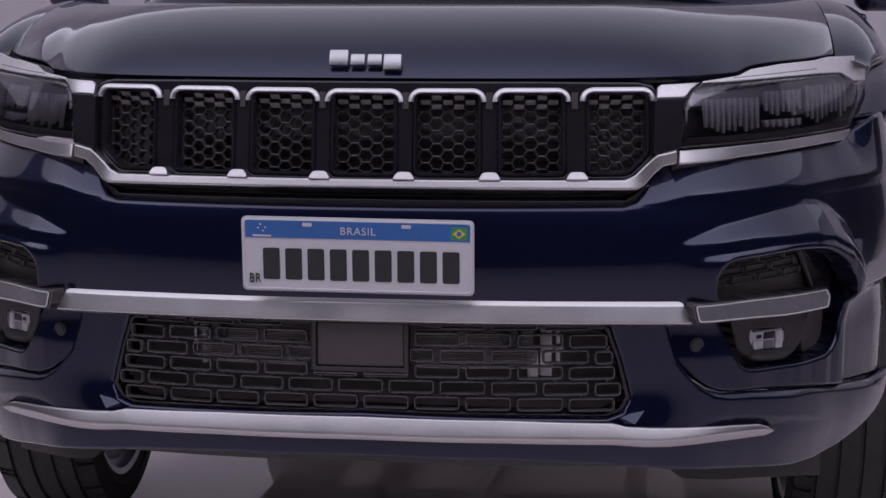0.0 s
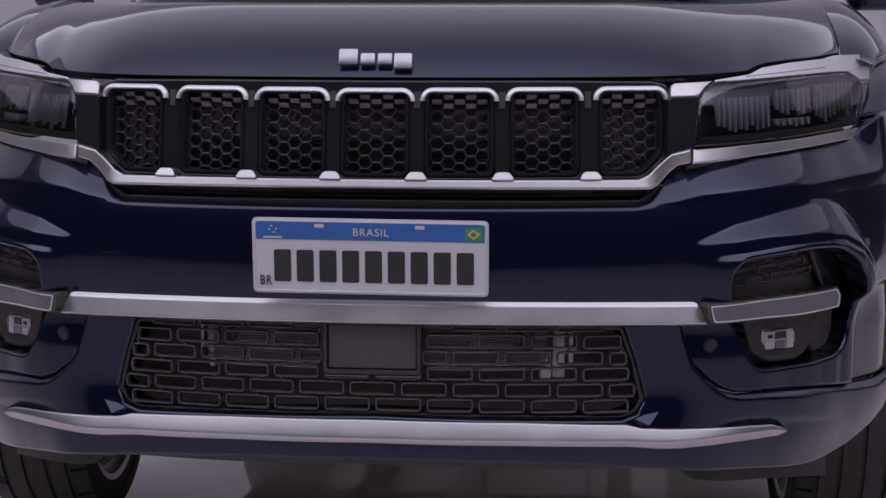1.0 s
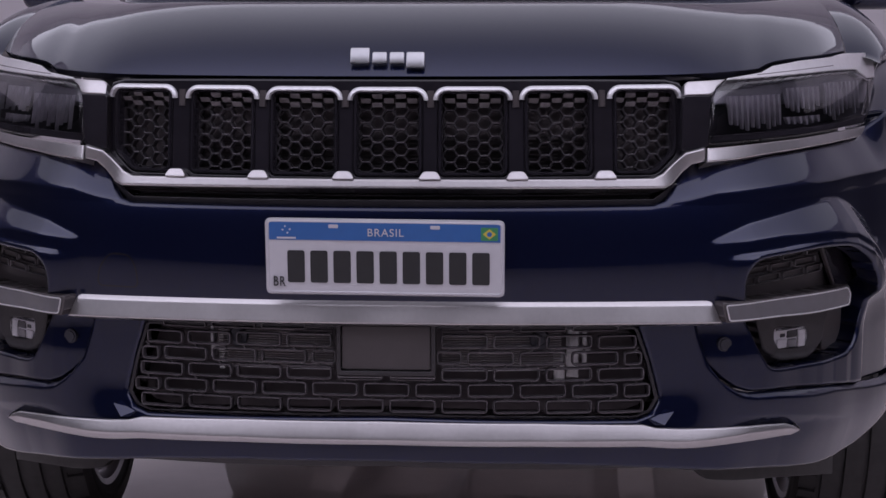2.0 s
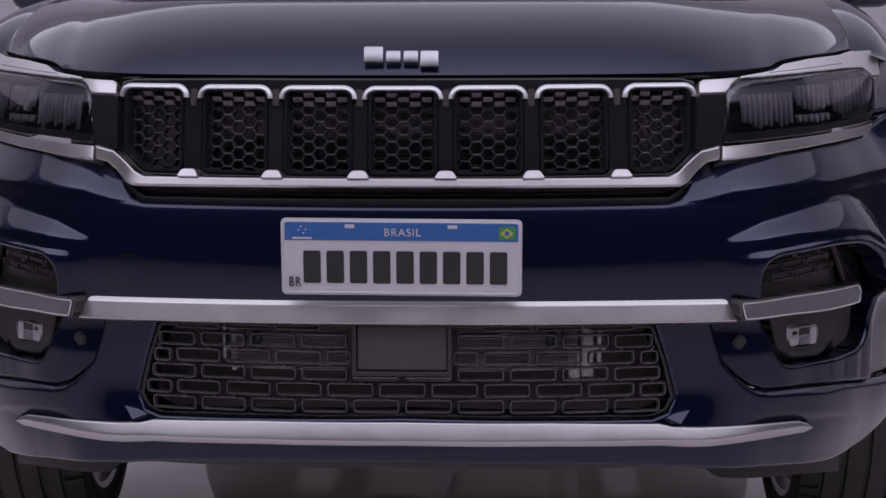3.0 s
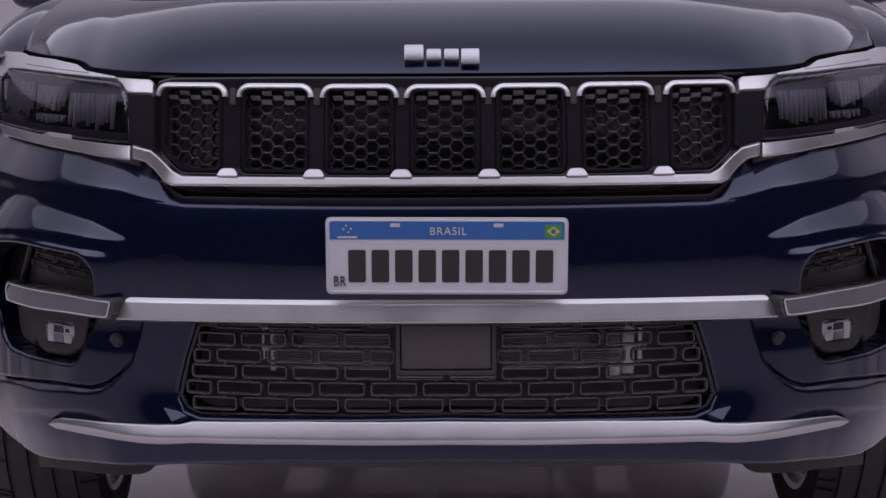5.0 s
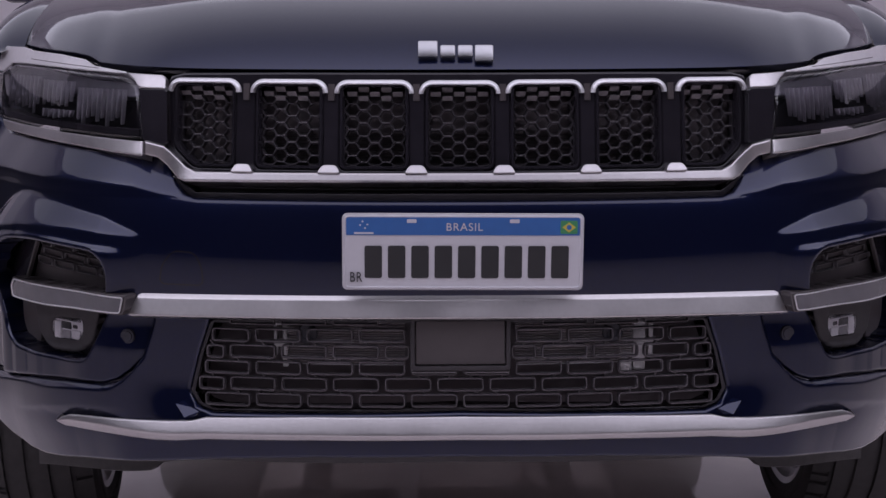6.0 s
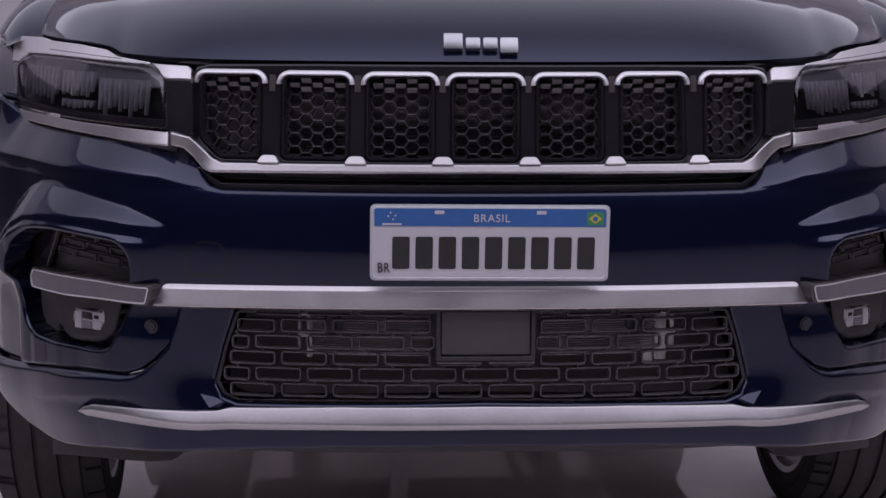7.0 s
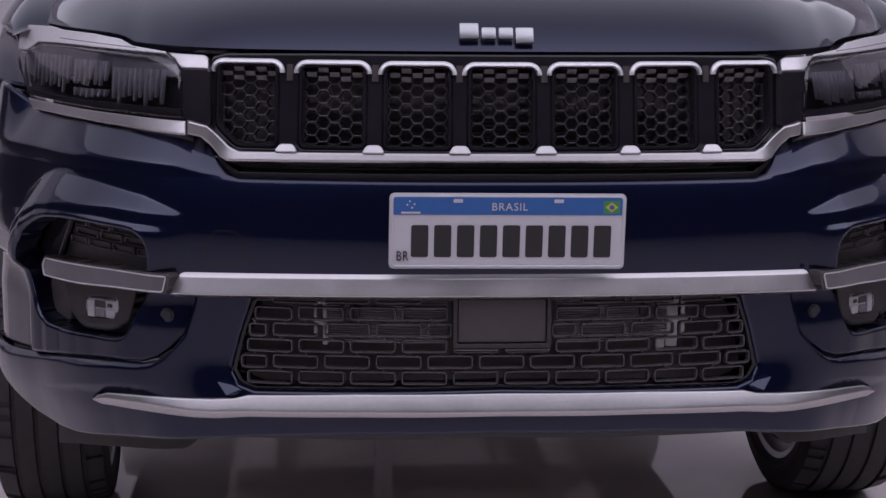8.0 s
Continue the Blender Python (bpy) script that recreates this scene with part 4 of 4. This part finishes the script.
# ---- fender, with the pale brow over the lamp ----
def fender_section(v, y):
    """v from 0 on the flank to 1 at the hood's gap, y metres from the nose."""
    hx = np.interp(y, [0.3, 0.62, 1.0, 1.7], [0.70, 0.842, 0.832, 0.815])
    y0 = float(hood_edge_y(0.838))
    hz = float(hood_z(0.838, (y - y0) * 1.25 / (1.62 - y0))) - 0.003
    sx = np.interp(y, NOSE[:, 1], NOSE[:, 0]) + 0.004
    a = v * math.pi / 2
    return hx + (sx - hx) * (math.cos(a) ** 0.70), 0.80 + (hz - 0.80) * (math.sin(a) ** 0.80)


for sd in (1, -1):
    def fender_point(v, t):
        h = fender_section(v, 0.85)[1]
        y0 = float(np.interp(h, [0.80, 0.87, 0.895, 0.92, 0.95, 0.975, 1.0, 1.03, 1.075, 1.085], [0.84, 0.74, 0.58, 0.575, 0.615, 0.645, 0.69, 0.70, 0.64, 0.60]))
        y = y0 + (1.75 - y0) * t
        x, z = fender_section(v, y)
        # the skin bends in to the lamp's outer edge
        rim = float(np.interp(z, [0.855, 0.885, 0.92, 0.95, 0.975, 1.0, 1.02], [0.900, 0.8705, 0.884, 0.8955, 0.904, 0.911, 0.905]))
        k = float(ss(0.84, 0.885, z) * (1 - ss(1.0, 1.025, z)) * (1 - ss(0, 0.26, y - y0)))
        return (sd * (x - max(x - rim, 0) * k), y, z)
    fender = link("fender", grid_mesh("fender", np.linspace(0, 1, 41), np.linspace(0, 1, 40) ** 1.5, fender_point), PAINT, car, "navy painted front fender")
    if sd < 0:
        fender.data.flip_normals()
    brow = [(0.580, 0.9865), (0.72, 0.9925), (0.80, 0.9955), (0.847, 0.9945), (0.875, 0.9775), (0.904, 0.9750), (0.908, 1.0045), (0.894, 1.017), (0.876, 1.0245), (0.819, 1.0255), (0.803, 1.023), (0.794, 1.0206), (0.721, 1.0162), (0.668, 1.009), (0.645, 0.9985), (0.582, 0.9908)]
    seam = lamp_u(mirror(curve([(0.637, 0.9942), (0.69, 0.9976), (0.74, 1.001), (0.794, 1.0043)], 4), sd))
    part("brow_seam", strip_on(lamp_surface(lambda x, z: 0.95 * (z - 0.88) - 0.050), seam, bar_profile(0.0012, 0.0006)), CAVITY, fender)
    lamp_panel("lamp_brow", brow, sd, -0.050, BROW, fender, "pale silver strip above the headlight", lean=0.95, bow=0.0, edge=0.002, depth=0.03)

# ---- lamp pockets in the bumper ----
DRL_OUT = lambda x: -0.032 * (1 - ss(0.575, 0.69, np.abs(x)))  # the light strip comes forward to meet the trim bar
for sd in (1, -1):
    pk = tagged(new("fog_lamp_unit"), "black lamp pocket with mesh, silver-framed light strip and fog lamp")
    pk.parent = car
    panel("pocket_back", [in_u(mirror(rounded([(0.56, 0.70), (0.70, 0.76), (0.88, 0.74), (0.90, 0.60), (0.87, 0.44), (0.58, 0.44)], 0.02), sd))],
          set_back(0.165), BLACK, pk, "black plastic recess", depth=0.01, grid=0.02)
    # brick mesh above the light strip
    panel("mesh_back", [in_u(mirror(rounded([(0.585, 0.60), (0.80, 0.60), (0.80, 0.73), (0.62, 0.71)], 0.01), sd))], set_back(0.058), SENSOR, pk, depth=0.01, grid=0.03)
    bm = bmesh.new()
    SM = set_back(0.046)
    for row in range(4):
        for k in range(-1, 5):
            x0 = 0.596 + k * 0.047 + (0.0235 if row % 2 else 0)
            x1 = x0 + 0.041
            x0, x1 = max(x0, 0.596 + 0.004 * row), min(x1, 0.768 - 0.004 * row)
            if x1 - x0 < 0.012:
                continue
            za = 0.6265 + row * 0.0172 + 0.075 * (x0 - 0.60)
            zb = 0.6265 + row * 0.0172 + 0.075 * (x1 - 0.60)
            ring = rounded([(x0, za), (x1, zb), (x1, zb + 0.0125), (x0, za + 0.0125)], 0.003, 2)
            merge(bm, strip_on(SM, in_u(mirror(ring, sd)), [(-0.0014, -0.008), (-0.0014, -0.004), (0, -0.0025), (0.0014, -0.004), (0.0014, -0.008)], True))
    part("pocket_mesh", bm, GREY_AND_GLINT, pk, "black brick-patterned mesh")
    # upright black blades beside the mesh and the lamp
    blade = mirror(rounded([(0.758, 0.694), (0.790, 0.686), (0.820, 0.650), (0.840, 0.600), (0.788, 0.606)], 0.006), sd)
    panel("blade", [in_u(blade)], set_back(0.040), GLOSS_BLACK, pk, "gloss black upright blade", edge=0.003, depth=0.03)
    part("blade_edge", strip_on(set_back(0.040), in_u(mirror(np.array([(0.753, 0.694), (0.768, 0.655), (0.784, 0.612)]), sd)), bar_profile(0.006, 0.007)), SENSOR, pk)
    blade = mirror(rounded([(0.790, 0.570), (0.850, 0.585), (0.856, 0.520), (0.818, 0.484), (0.775, 0.480), (0.772, 0.520)], 0.006), sd)
    panel("side_blade", [in_u(blade)], set_back(lambda x, z: 0.060 + 0.45 * np.maximum(0.83 - np.abs(x), 0)), SENSOR, pk, "black plastic side panel", edge=0.003, depth=0.05)
    # light strip with its silver frame
    out = [(0.569, 0.6140), (0.66, 0.612), (0.74, 0.611), (0.818, 0.6095), (0.826, 0.592), (0.823, 0.570), (0.74, 0.571), (0.66, 0.575), (0.577, 0.5795)]
    panel("light_strip_frame", [in_u(mirror(rounded(out, 0.004, 3), sd))], set_back(lambda x, z: DRL_OUT(x) - 0.004), SENSOR, pk, "dark grey light strip housing", edge=0.0025, depth=0.035)
    inn = [(0.576, 0.6100), (0.66, 0.6083), (0.74, 0.6073), (0.814, 0.6058), (0.8205, 0.592), (0.8175, 0.5737), (0.74, 0.5747), (0.66, 0.5787), (0.5825, 0.5832)]
    panel("light_strip_lens", [in_u(mirror(rounded(inn, 0.003, 3), sd))], set_back(lambda x, z: DRL_OUT(x) - 0.0065), DRL_GREY, pk, "grey unlit light strip lens", edge=0.002, depth=0.003)
    part("light_strip_line", strip_on(set_back(lambda x, z: DRL_OUT(x) - 0.0060), in_u(mirror(resample(rounded(inn, 0.004, 3), 0.02), sd)), bar_profile(0.0024, 0.0016), True), BRACKET, pk, "thin bright outline of the light strip")
    # fog lamp bezel and lamp
    bez = [(0.636, 0.575), (0.785, 0.572), (0.772, 0.500), (0.745, 0.482), (0.684, 0.486), (0.655, 0.503)]
    hole = [(0.676, 0.5435), (0.739, 0.5375), (0.741, 0.513), (0.731, 0.502), (0.686, 0.5065), (0.676, 0.520)]
    BZ = lambda x, z: 0.062 + 0.9 * np.maximum(0.495 - z, 0) * -1 + 0.3 * np.maximum(0.68 - np.abs(x), 0) * -1
    panel("fog_bezel", [in_u(mirror(rounded(bez, 0.014), sd)), in_u(mirror(rounded(hole, 0.008), sd))], set_back(BZ), BLACK, pk, "black fog lamp bezel", edge=0.005, depth=0.05)
    # plain white stands in for the bright reflection in the lamp's chrome
    panel("fog_lamp", [in_u(mirror(rounded([(0.672, 0.546), (0.743, 0.541), (0.745, 0.510), (0.735, 0.498), (0.684, 0.501), (0.672, 0.512)], 0.008), sd))], set_back(0.068), FOG_WHITE, pk, "fog lamp reflector, white in place of chrome's bright reflection", edge=0.003, depth=0.02)
    for nm, x0, x1, z0, z1, back, mat in (("fog_shade", 0.700, 0.722, 0.5215, 0.535, 0.0655, LAMP_DARK), ("fog_shade", 0.687, 0.697, 0.524, 0.531, 0.0655, LAMP_DARK), ("fog_facet", 0.681, 0.699, 0.505, 0.521, 0.064, FOG_WHITE),
                                          ("fog_facet", 0.702, 0.719, 0.504, 0.519, 0.0645, LAMP_GREY), ("fog_facet", 0.722, 0.736, 0.503, 0.534, 0.063, FOG_WHITE), ("fog_facet", 0.679, 0.733, 0.5365, 0.5415, 0.0635, CHROME)):
        panel(nm, [in_u(mirror(rounded([(x0, z0), (x1, z0), (x1, z1), (x0, z1)], 0.002, 3), sd))], set_back(lambda x, z, b=back: b + 0.12 * (z - 0.52)), mat, pk, depth=0.004, edge=0.0015)
    fl = panel("fog_lens", [in_u(mirror(rounded(hole, 0.008), sd))], set_back(0.057), FOG_GLASS, pk, "clear fog lamp glass", edge=0.004, depth=0.004)
    fl.visible_shadow = False
    lip = [(0.690, 0.477), (0.715, 0.473), (0.745, 0.475)]
    part("bezel_lip", strip_on(set_back(0.088), in_u(mirror(np.vstack([np.linspace(lip[k], lip[k + 1], 6) for k in range(2)]), sd)), bar_profile(0.006, 0.006)), GLOSS_BLACK, pk)
    # parking sensor
    p = on_nose(u_of(np.array(0.588 * sd)), 0.532, float(bumper_depth(np.array(0.588), np.array(0.532))) + 0.001)
    bm = lathe([(-0.003, 0.0001), (-0.003, 0.009), (-0.001, 0.0095), (-0.001, 0.0125), (0.004, 0.0135)], 28)
    bmesh.ops.transform(bm, matrix=Matrix.Translation(p) @ Matrix.Rotation(radians(90 + 18 * sd), 4, "Z"), verts=bm.verts)
    part("parking_sensor", bm, HORN, bumper, "round dark parking sensor")

# tow-eye cover, a faint panel in the bumper
cover = rounded([(-0.515, 0.632), (-0.437, 0.632), (-0.440, 0.665), (-0.452, 0.688), (-0.49, 0.690), (-0.51, 0.665)], 0.012)
part("tow_cover", strip_on(BUMPER, in_u(cover), [(-0.0013, -0.002), (-0.0013, 0.0005), (0.0013, 0.0005), (0.0013, -0.002)], True), GLOSS_BLACK, bumper, "thin outline of the tow-eye cover")

# ---- number plate ----
plate = part("number_plate", box(-0.2, 0.2, -0.004, 0.004, -0.065, 0.065, 0.0), PLATE_WHITE, car, "white and blue number plate", smooth=0)
plate.data.clear_geometry()


def flat_slab(loop, y0, y1):
    bm = bmesh.new()
    a = [bm.verts.new((x, y0, z)) for x, z in loop]
    b = [bm.verts.new((x, y1, z)) for x, z in loop]
    bm.faces.new(a)
    bm.faces.new(b[::-1])
    for i in range(len(a)):
        k = (i + 1) % len(a)
        bm.faces.new((a[i], b[i], b[k], a[k]))
    bmesh.ops.recalc_face_normals(bm, faces=bm.faces)
    return bm


bm = flat_slab(rounded([(-0.2, -0.065), (0.2, -0.065), (0.2, 0.065), (-0.2, 0.065)], 0.010), -0.003, 0.003)
bmesh.ops.bevel(bm, geom=[e for e in bm.edges if all(v.co.y < -0.002 for v in e.verts)], offset=0.0018, segments=2, affect="EDGES")
bm.to_mesh(plate.data)
bm.free()
PLATE_AT = pose(0.0028, -0.004, 0.700, 5.5, 0.35, 0)
plate.matrix_world = PLATE_AT


def slab(name, loop, y0, y1, mat, parent, label=""):
    return part(name, flat_slab(loop, y0, y1), mat, parent, label, smooth=30)


slab("blue_band", rounded([(-0.193, 0.029), (0.193, 0.029), (0.193, 0.061), (-0.193, 0.061)], [0.0005, 0.0005, 0.006, 0.006]), -0.0040, -0.002, PLATE_BLUE, plate, "blue header band")
rim_pts = rounded([(-0.1955, -0.0605), (0.1955, -0.0605), (0.1955, 0.0605), (-0.1955, 0.0605)], 0.008)
part("plate_rim", sweep(np.stack((rim_pts[:, 0], np.full(len(rim_pts), -0.003), rim_pts[:, 1]), 1), [(-0.0022, 0), (-0.001, 0.0012), (0.001, 0.0012), (0.0022, 0)], np.tile([0.0, -1.0, 0.0], (len(rim_pts), 1)), True), PLATE_WHITE, plate)
for k in range(9):
    x0 = -0.163 + k * 0.0387
    slab("character_bar", rounded([(x0, -0.044), (x0 + 0.029, -0.044), (x0 + 0.029, 0.011), (x0, 0.011)], 0.004), -0.0042, -0.002, PLATE_INK, plate)
slab("flag", rounded([(0.161, 0.032), (0.189, 0.032), (0.189, 0.054), (0.161, 0.054)], 0.002), -0.0046, -0.002, FLAG_GREEN, plate, "small green and yellow flag")
slab("flag_diamond", [(0.164, 0.043), (0.175, 0.0345), (0.186, 0.043), (0.175, 0.0515)], -0.0050, -0.002, FLAG_YELLOW, plate)
slab("flag_disc", [(0.175 + 0.0042 * math.cos(a), 0.043 + 0.0042 * math.sin(a)) for a in np.linspace(0, 2 * math.pi, 17)[:-1]], -0.0054, -0.002, PLATE_BLUE, plate)
for x in (-0.085, 0.085):
    slab("bolt_slot", rounded([(x - 0.008, 0.050), (x + 0.008, 0.050), (x + 0.008, 0.056), (x - 0.008, 0.056)], 0.0015), -0.0047, -0.002, PLATE_WHITE, plate)
for x, z in ((-0.166, 0.052), (-0.170, 0.046), (-0.158, 0.047), (-0.162, 0.041)):
    slab("plate_star", [(x + 0.0016 * math.cos(a), z + 0.0016 * math.sin(a)) for a in np.linspace(0, 2 * math.pi, 9)[:-1]], -0.0046, -0.002, PLATE_WHITE, plate)
slab("small_writing_bar", [(-0.180, 0.031), (-0.148, 0.031), (-0.148, 0.034), (-0.180, 0.034)], -0.0046, -0.002, PLATE_WHITE, plate)


def writing(name, text, x, z, size, mat, parent, y=-0.0048, squeeze=1.0):
    data = bpy.data.curves.new(name, "FONT")
    data.body, data.size, data.align_x, data.align_y, data.extrude = text, size, "CENTER", "CENTER", 0.0006
    data.space_character = 1.12
    ob = new(name, data)
    mesh = bpy.data.meshes.new_from_object(ob.evaluated_get(bpy.context.evaluated_depsgraph_get()))
    bpy.data.objects.remove(ob)
    mesh.transform(Matrix.Translation((x, y, z)) @ Matrix.Rotation(radians(90), 4, "X") @ Matrix.Diagonal((squeeze, 1, 1, 1)))
    return link(name, mesh, mat, parent)


writing("country_word", "BRASIL", 0.002, 0.0425, 0.0185, PLATE_WHITE, plate)
writing("country_word", "BR", -0.1775, -0.043, 0.024, PLATE_INK, plate, squeeze=0.72)

# ---- wheels ----
WHEEL_Y = 1.21


def wheel_parts(wheel):
    side = [(0.096, 0.268), (0.112, 0.276), (0.120, 0.300), (0.122, 0.322), (0.120, 0.340), (0.114, 0.352)]
    prof = [(-x, r) for x, r in side]
    for g in (-0.072, -0.025, 0.025, 0.072):
        prof += [(g - 0.0055, 0.3605), (g - 0.004, 0.353), (g + 0.004, 0.353), (g + 0.0055, 0.3605)]
    prof += side[::-1]
    bm = lathe(prof, 144)
    # cross cuts in the shoulders, slanted and spaced round the tyre
    for f in [f for f in bm.faces if 0.076 < abs(f.calc_center_median().x) < 0.113 and f.calc_center_median().yz.length > 0.350]:
        c = f.calc_center_median()
        if int(round(math.atan2(c.z, c.y) / (2 * math.pi) * 144)) % 3 == 0:
            bmesh.ops.inset_individual(bm, faces=[f], thickness=0.003)
            for v in f.verts:
                k = (v.co.yz.length - 0.006) / v.co.yz.length
                v.co.y *= k
                v.co.z *= k
    part("tyre", bm, RUBBER, wheel, "black road tyre with straight tread grooves")
    part("tyre_bead", lathe([(-0.1175, 0.296), (-0.1235, 0.302), (-0.1245, 0.314), (-0.1235, 0.318), (-0.120, 0.322)], 96), RUBBER, wheel)
    rim = lathe([(-0.096, 0.270), (-0.110, 0.284), (-0.114, 0.280), (-0.110, 0.266), (-0.096, 0.258), (-0.090, 0.246), (-0.03, 0.236), (0.05, 0.230), (0.094, 0.252), (0.102, 0.268), (0.096, 0.264)], 96)
    part("rim", rim, ALLOY, wheel, "silver alloy rim")
    part("brake_disc", lathe([(-0.01, 0.001), (-0.01, 0.16), (0.012, 0.16), (0.012, 0.001)], 48), RADIATOR, wheel)
    bm = bmesh.new()
    for k in range(5):
        b = box(-0.022, 0.022, -0.006, 0.012, 0.03, 0.225, 0.005)
        bmesh.ops.transform(b, matrix=Matrix.Rotation(2 * math.pi * k / 5, 4, "X") @ Matrix.Translation((0.070, 0, 0)) @ Matrix.Rotation(radians(90), 4, "Z"), verts=b.verts)
        merge(bm, b)
    part("spokes", bm, ALLOY, wheel)


for x, y in ((0.906, WHEEL_Y), (-0.906, WHEEL_Y), (0.906, WHEEL_Y + 2.79), (-0.906, WHEEL_Y + 2.79)):
    wheel = new("wheel")
    wheel["label"] = "road wheel with a black tyre and silver alloy rim"
    wheel.parent = car
    wheel_parts(wheel)
    wheel.matrix_world = pose(x, y, GROUND + 0.3605, 0, 0, (0 if x > 0 else 180) + (2 if y < 2 else 0))

# wheel housings and the flat underside
for sd in (1, -1):
    for y in (WHEEL_Y, WHEEL_Y + 2.79):
        bm = bmesh.new()
        rows = []
        for k in range(17):
            a = radians(-20 + 195 * k / 16)
            rows.append([bm.verts.new((sd * x, y + 0.42 * math.cos(a), 0.29 + 0.42 * math.sin(a))) for x in (0.62, 0.905)])
        for r0, r1 in zip(rows, rows[1:]):
            bm.faces.new((r0[0], r0[1], r1[1], r1[0]))
        bm.faces.new([r[0] for r in rows])
        part("wheel_housing", bm, CAVITY, car)
underbody = part("underbody", box(-0.58, 0.58, 0.75, 4.35, 0.27, 0.33, 0.02), SHIELD, car, "crinkled metal underside")

# pipes and stiffeners under the floor
def pipe(points, r, name, mat, label=""):
    path = curve(points, 8)
    bm = sweep(path, [(r * math.cos(a), r * math.sin(a)) for a in np.linspace(0, 2 * math.pi, 13)[:-1]], np.tile([0.03, 0.0, -1.0], (len(path), 1)))
    part(name, bm, mat, underbody, label)


pipe([(-0.05, 0.95, 0.25), (-0.06, 1.6, 0.245), (-0.10, 2.2, 0.235), (-0.07, 3.0, 0.24), (-0.10, 4.2, 0.26)], 0.032, "exhaust_pipe", ALLOY, "bare metal exhaust pipe")
pipe([(0.30, 0.95, 0.255), (0.33, 1.8, 0.25), (0.31, 2.8, 0.25), (0.34, 4.0, 0.26)], 0.012, "brake_line", SHUTTER)
for y, w in ((1.25, 0.5), (1.75, 0.42), (2.5, 0.55)):
    part("cross_member", box(-w, w, y, y + 0.14, 0.225, 0.275, 0.015), BLACK, underbody)
for x in (-0.40, 0.42):
    part("floor_rail", box(x - 0.035, x + 0.035, 1.4, 3.9, 0.225, 0.275, 0.012), CAVITY, underbody)

# ---- flanks, cabin and tail, which close the car ----
def ring_y(y):
    """Half cross-section of the body at y: sill, flank, shoulder and roof."""
    w = np.interp(y, [1.7, 3.2, 4.2, 4.6, 4.74], [0.965, 0.96, 0.935, 0.87, 0.77])
    belt = np.interp(y, [1.6, 4.6], [1.08, 1.13])
    roof = np.interp(y, [1.62, 1.9, 2.35, 2.8, 3.8, 4.45, 4.74], [1.10, 1.34, 1.62, 1.68, 1.66, 1.56, 1.15])
    roof = max(roof, belt + 0.004)
    k = (roof - belt) / 0.58
    return [(w - 0.03, 0.44), (w, 0.52), (w + 0.002, 0.80), (w - 0.02, belt - 0.03), (w - 0.055, belt), (w - 0.06 - 0.12 * k, belt + (roof - belt) * 0.6), (w - 0.14 - 0.14 * k, roof - 0.035 * k), (w - 0.35 - 0.1 * k, roof - 0.004), (0.0, roof + 0.008 * k)]


bm = bmesh.new()
ys = np.concatenate((np.linspace(1.62, 2.4, 10), np.linspace(2.6, 4.4, 10), np.linspace(4.5, 4.74, 4)))
rows = []
for y in ys:
    half = ring_y(y)
    rows.append([bm.verts.new((x, y, z)) for x, z in half] + [bm.verts.new((-x, y, z)) for x, z in half[-2::-1]])
for r0, r1 in zip(rows, rows[1:]):
    for j in range(len(r0) - 1):
        bm.faces.new((r0[j], r0[j + 1], r1[j + 1], r1[j]))
bm.faces.new(rows[-1])
part("cabin", bm, PAINT, car, "navy painted cabin and flanks", smooth=50)

# windscreen and side windows lie just proud of the cabin
ws = grid_mesh("windscreen", np.linspace(-1, 1, 15), np.linspace(0, 1, 9), lambda s, t: (s * (0.74 - 0.14 * t), 1.66 + 0.66 * t + 0.02 - 0.05 * (1 - s * s), 1.125 + 0.485 * t + 0.016))
link("windscreen", ws, WINDOW, car, "tinted windscreen")

# door mirrors
for sd in (1, -1):
    bm = box(0.965, 1.11, 1.60, 1.72, 1.105, 1.225, 0.035, 4)
    for v in bm.verts:
        v.co.x = (v.co.x + 0.03 * (v.co.z - 1.1)) * sd
    mir = part("door_mirror", bm, PAINT, car, "navy door mirror housing")
    part("mirror_base", box(*sorted((0.84 * sd, 1.0 * sd)), 1.63, 1.71, 1.06, 1.10, 0.012), GLOSS_BLACK, mir)
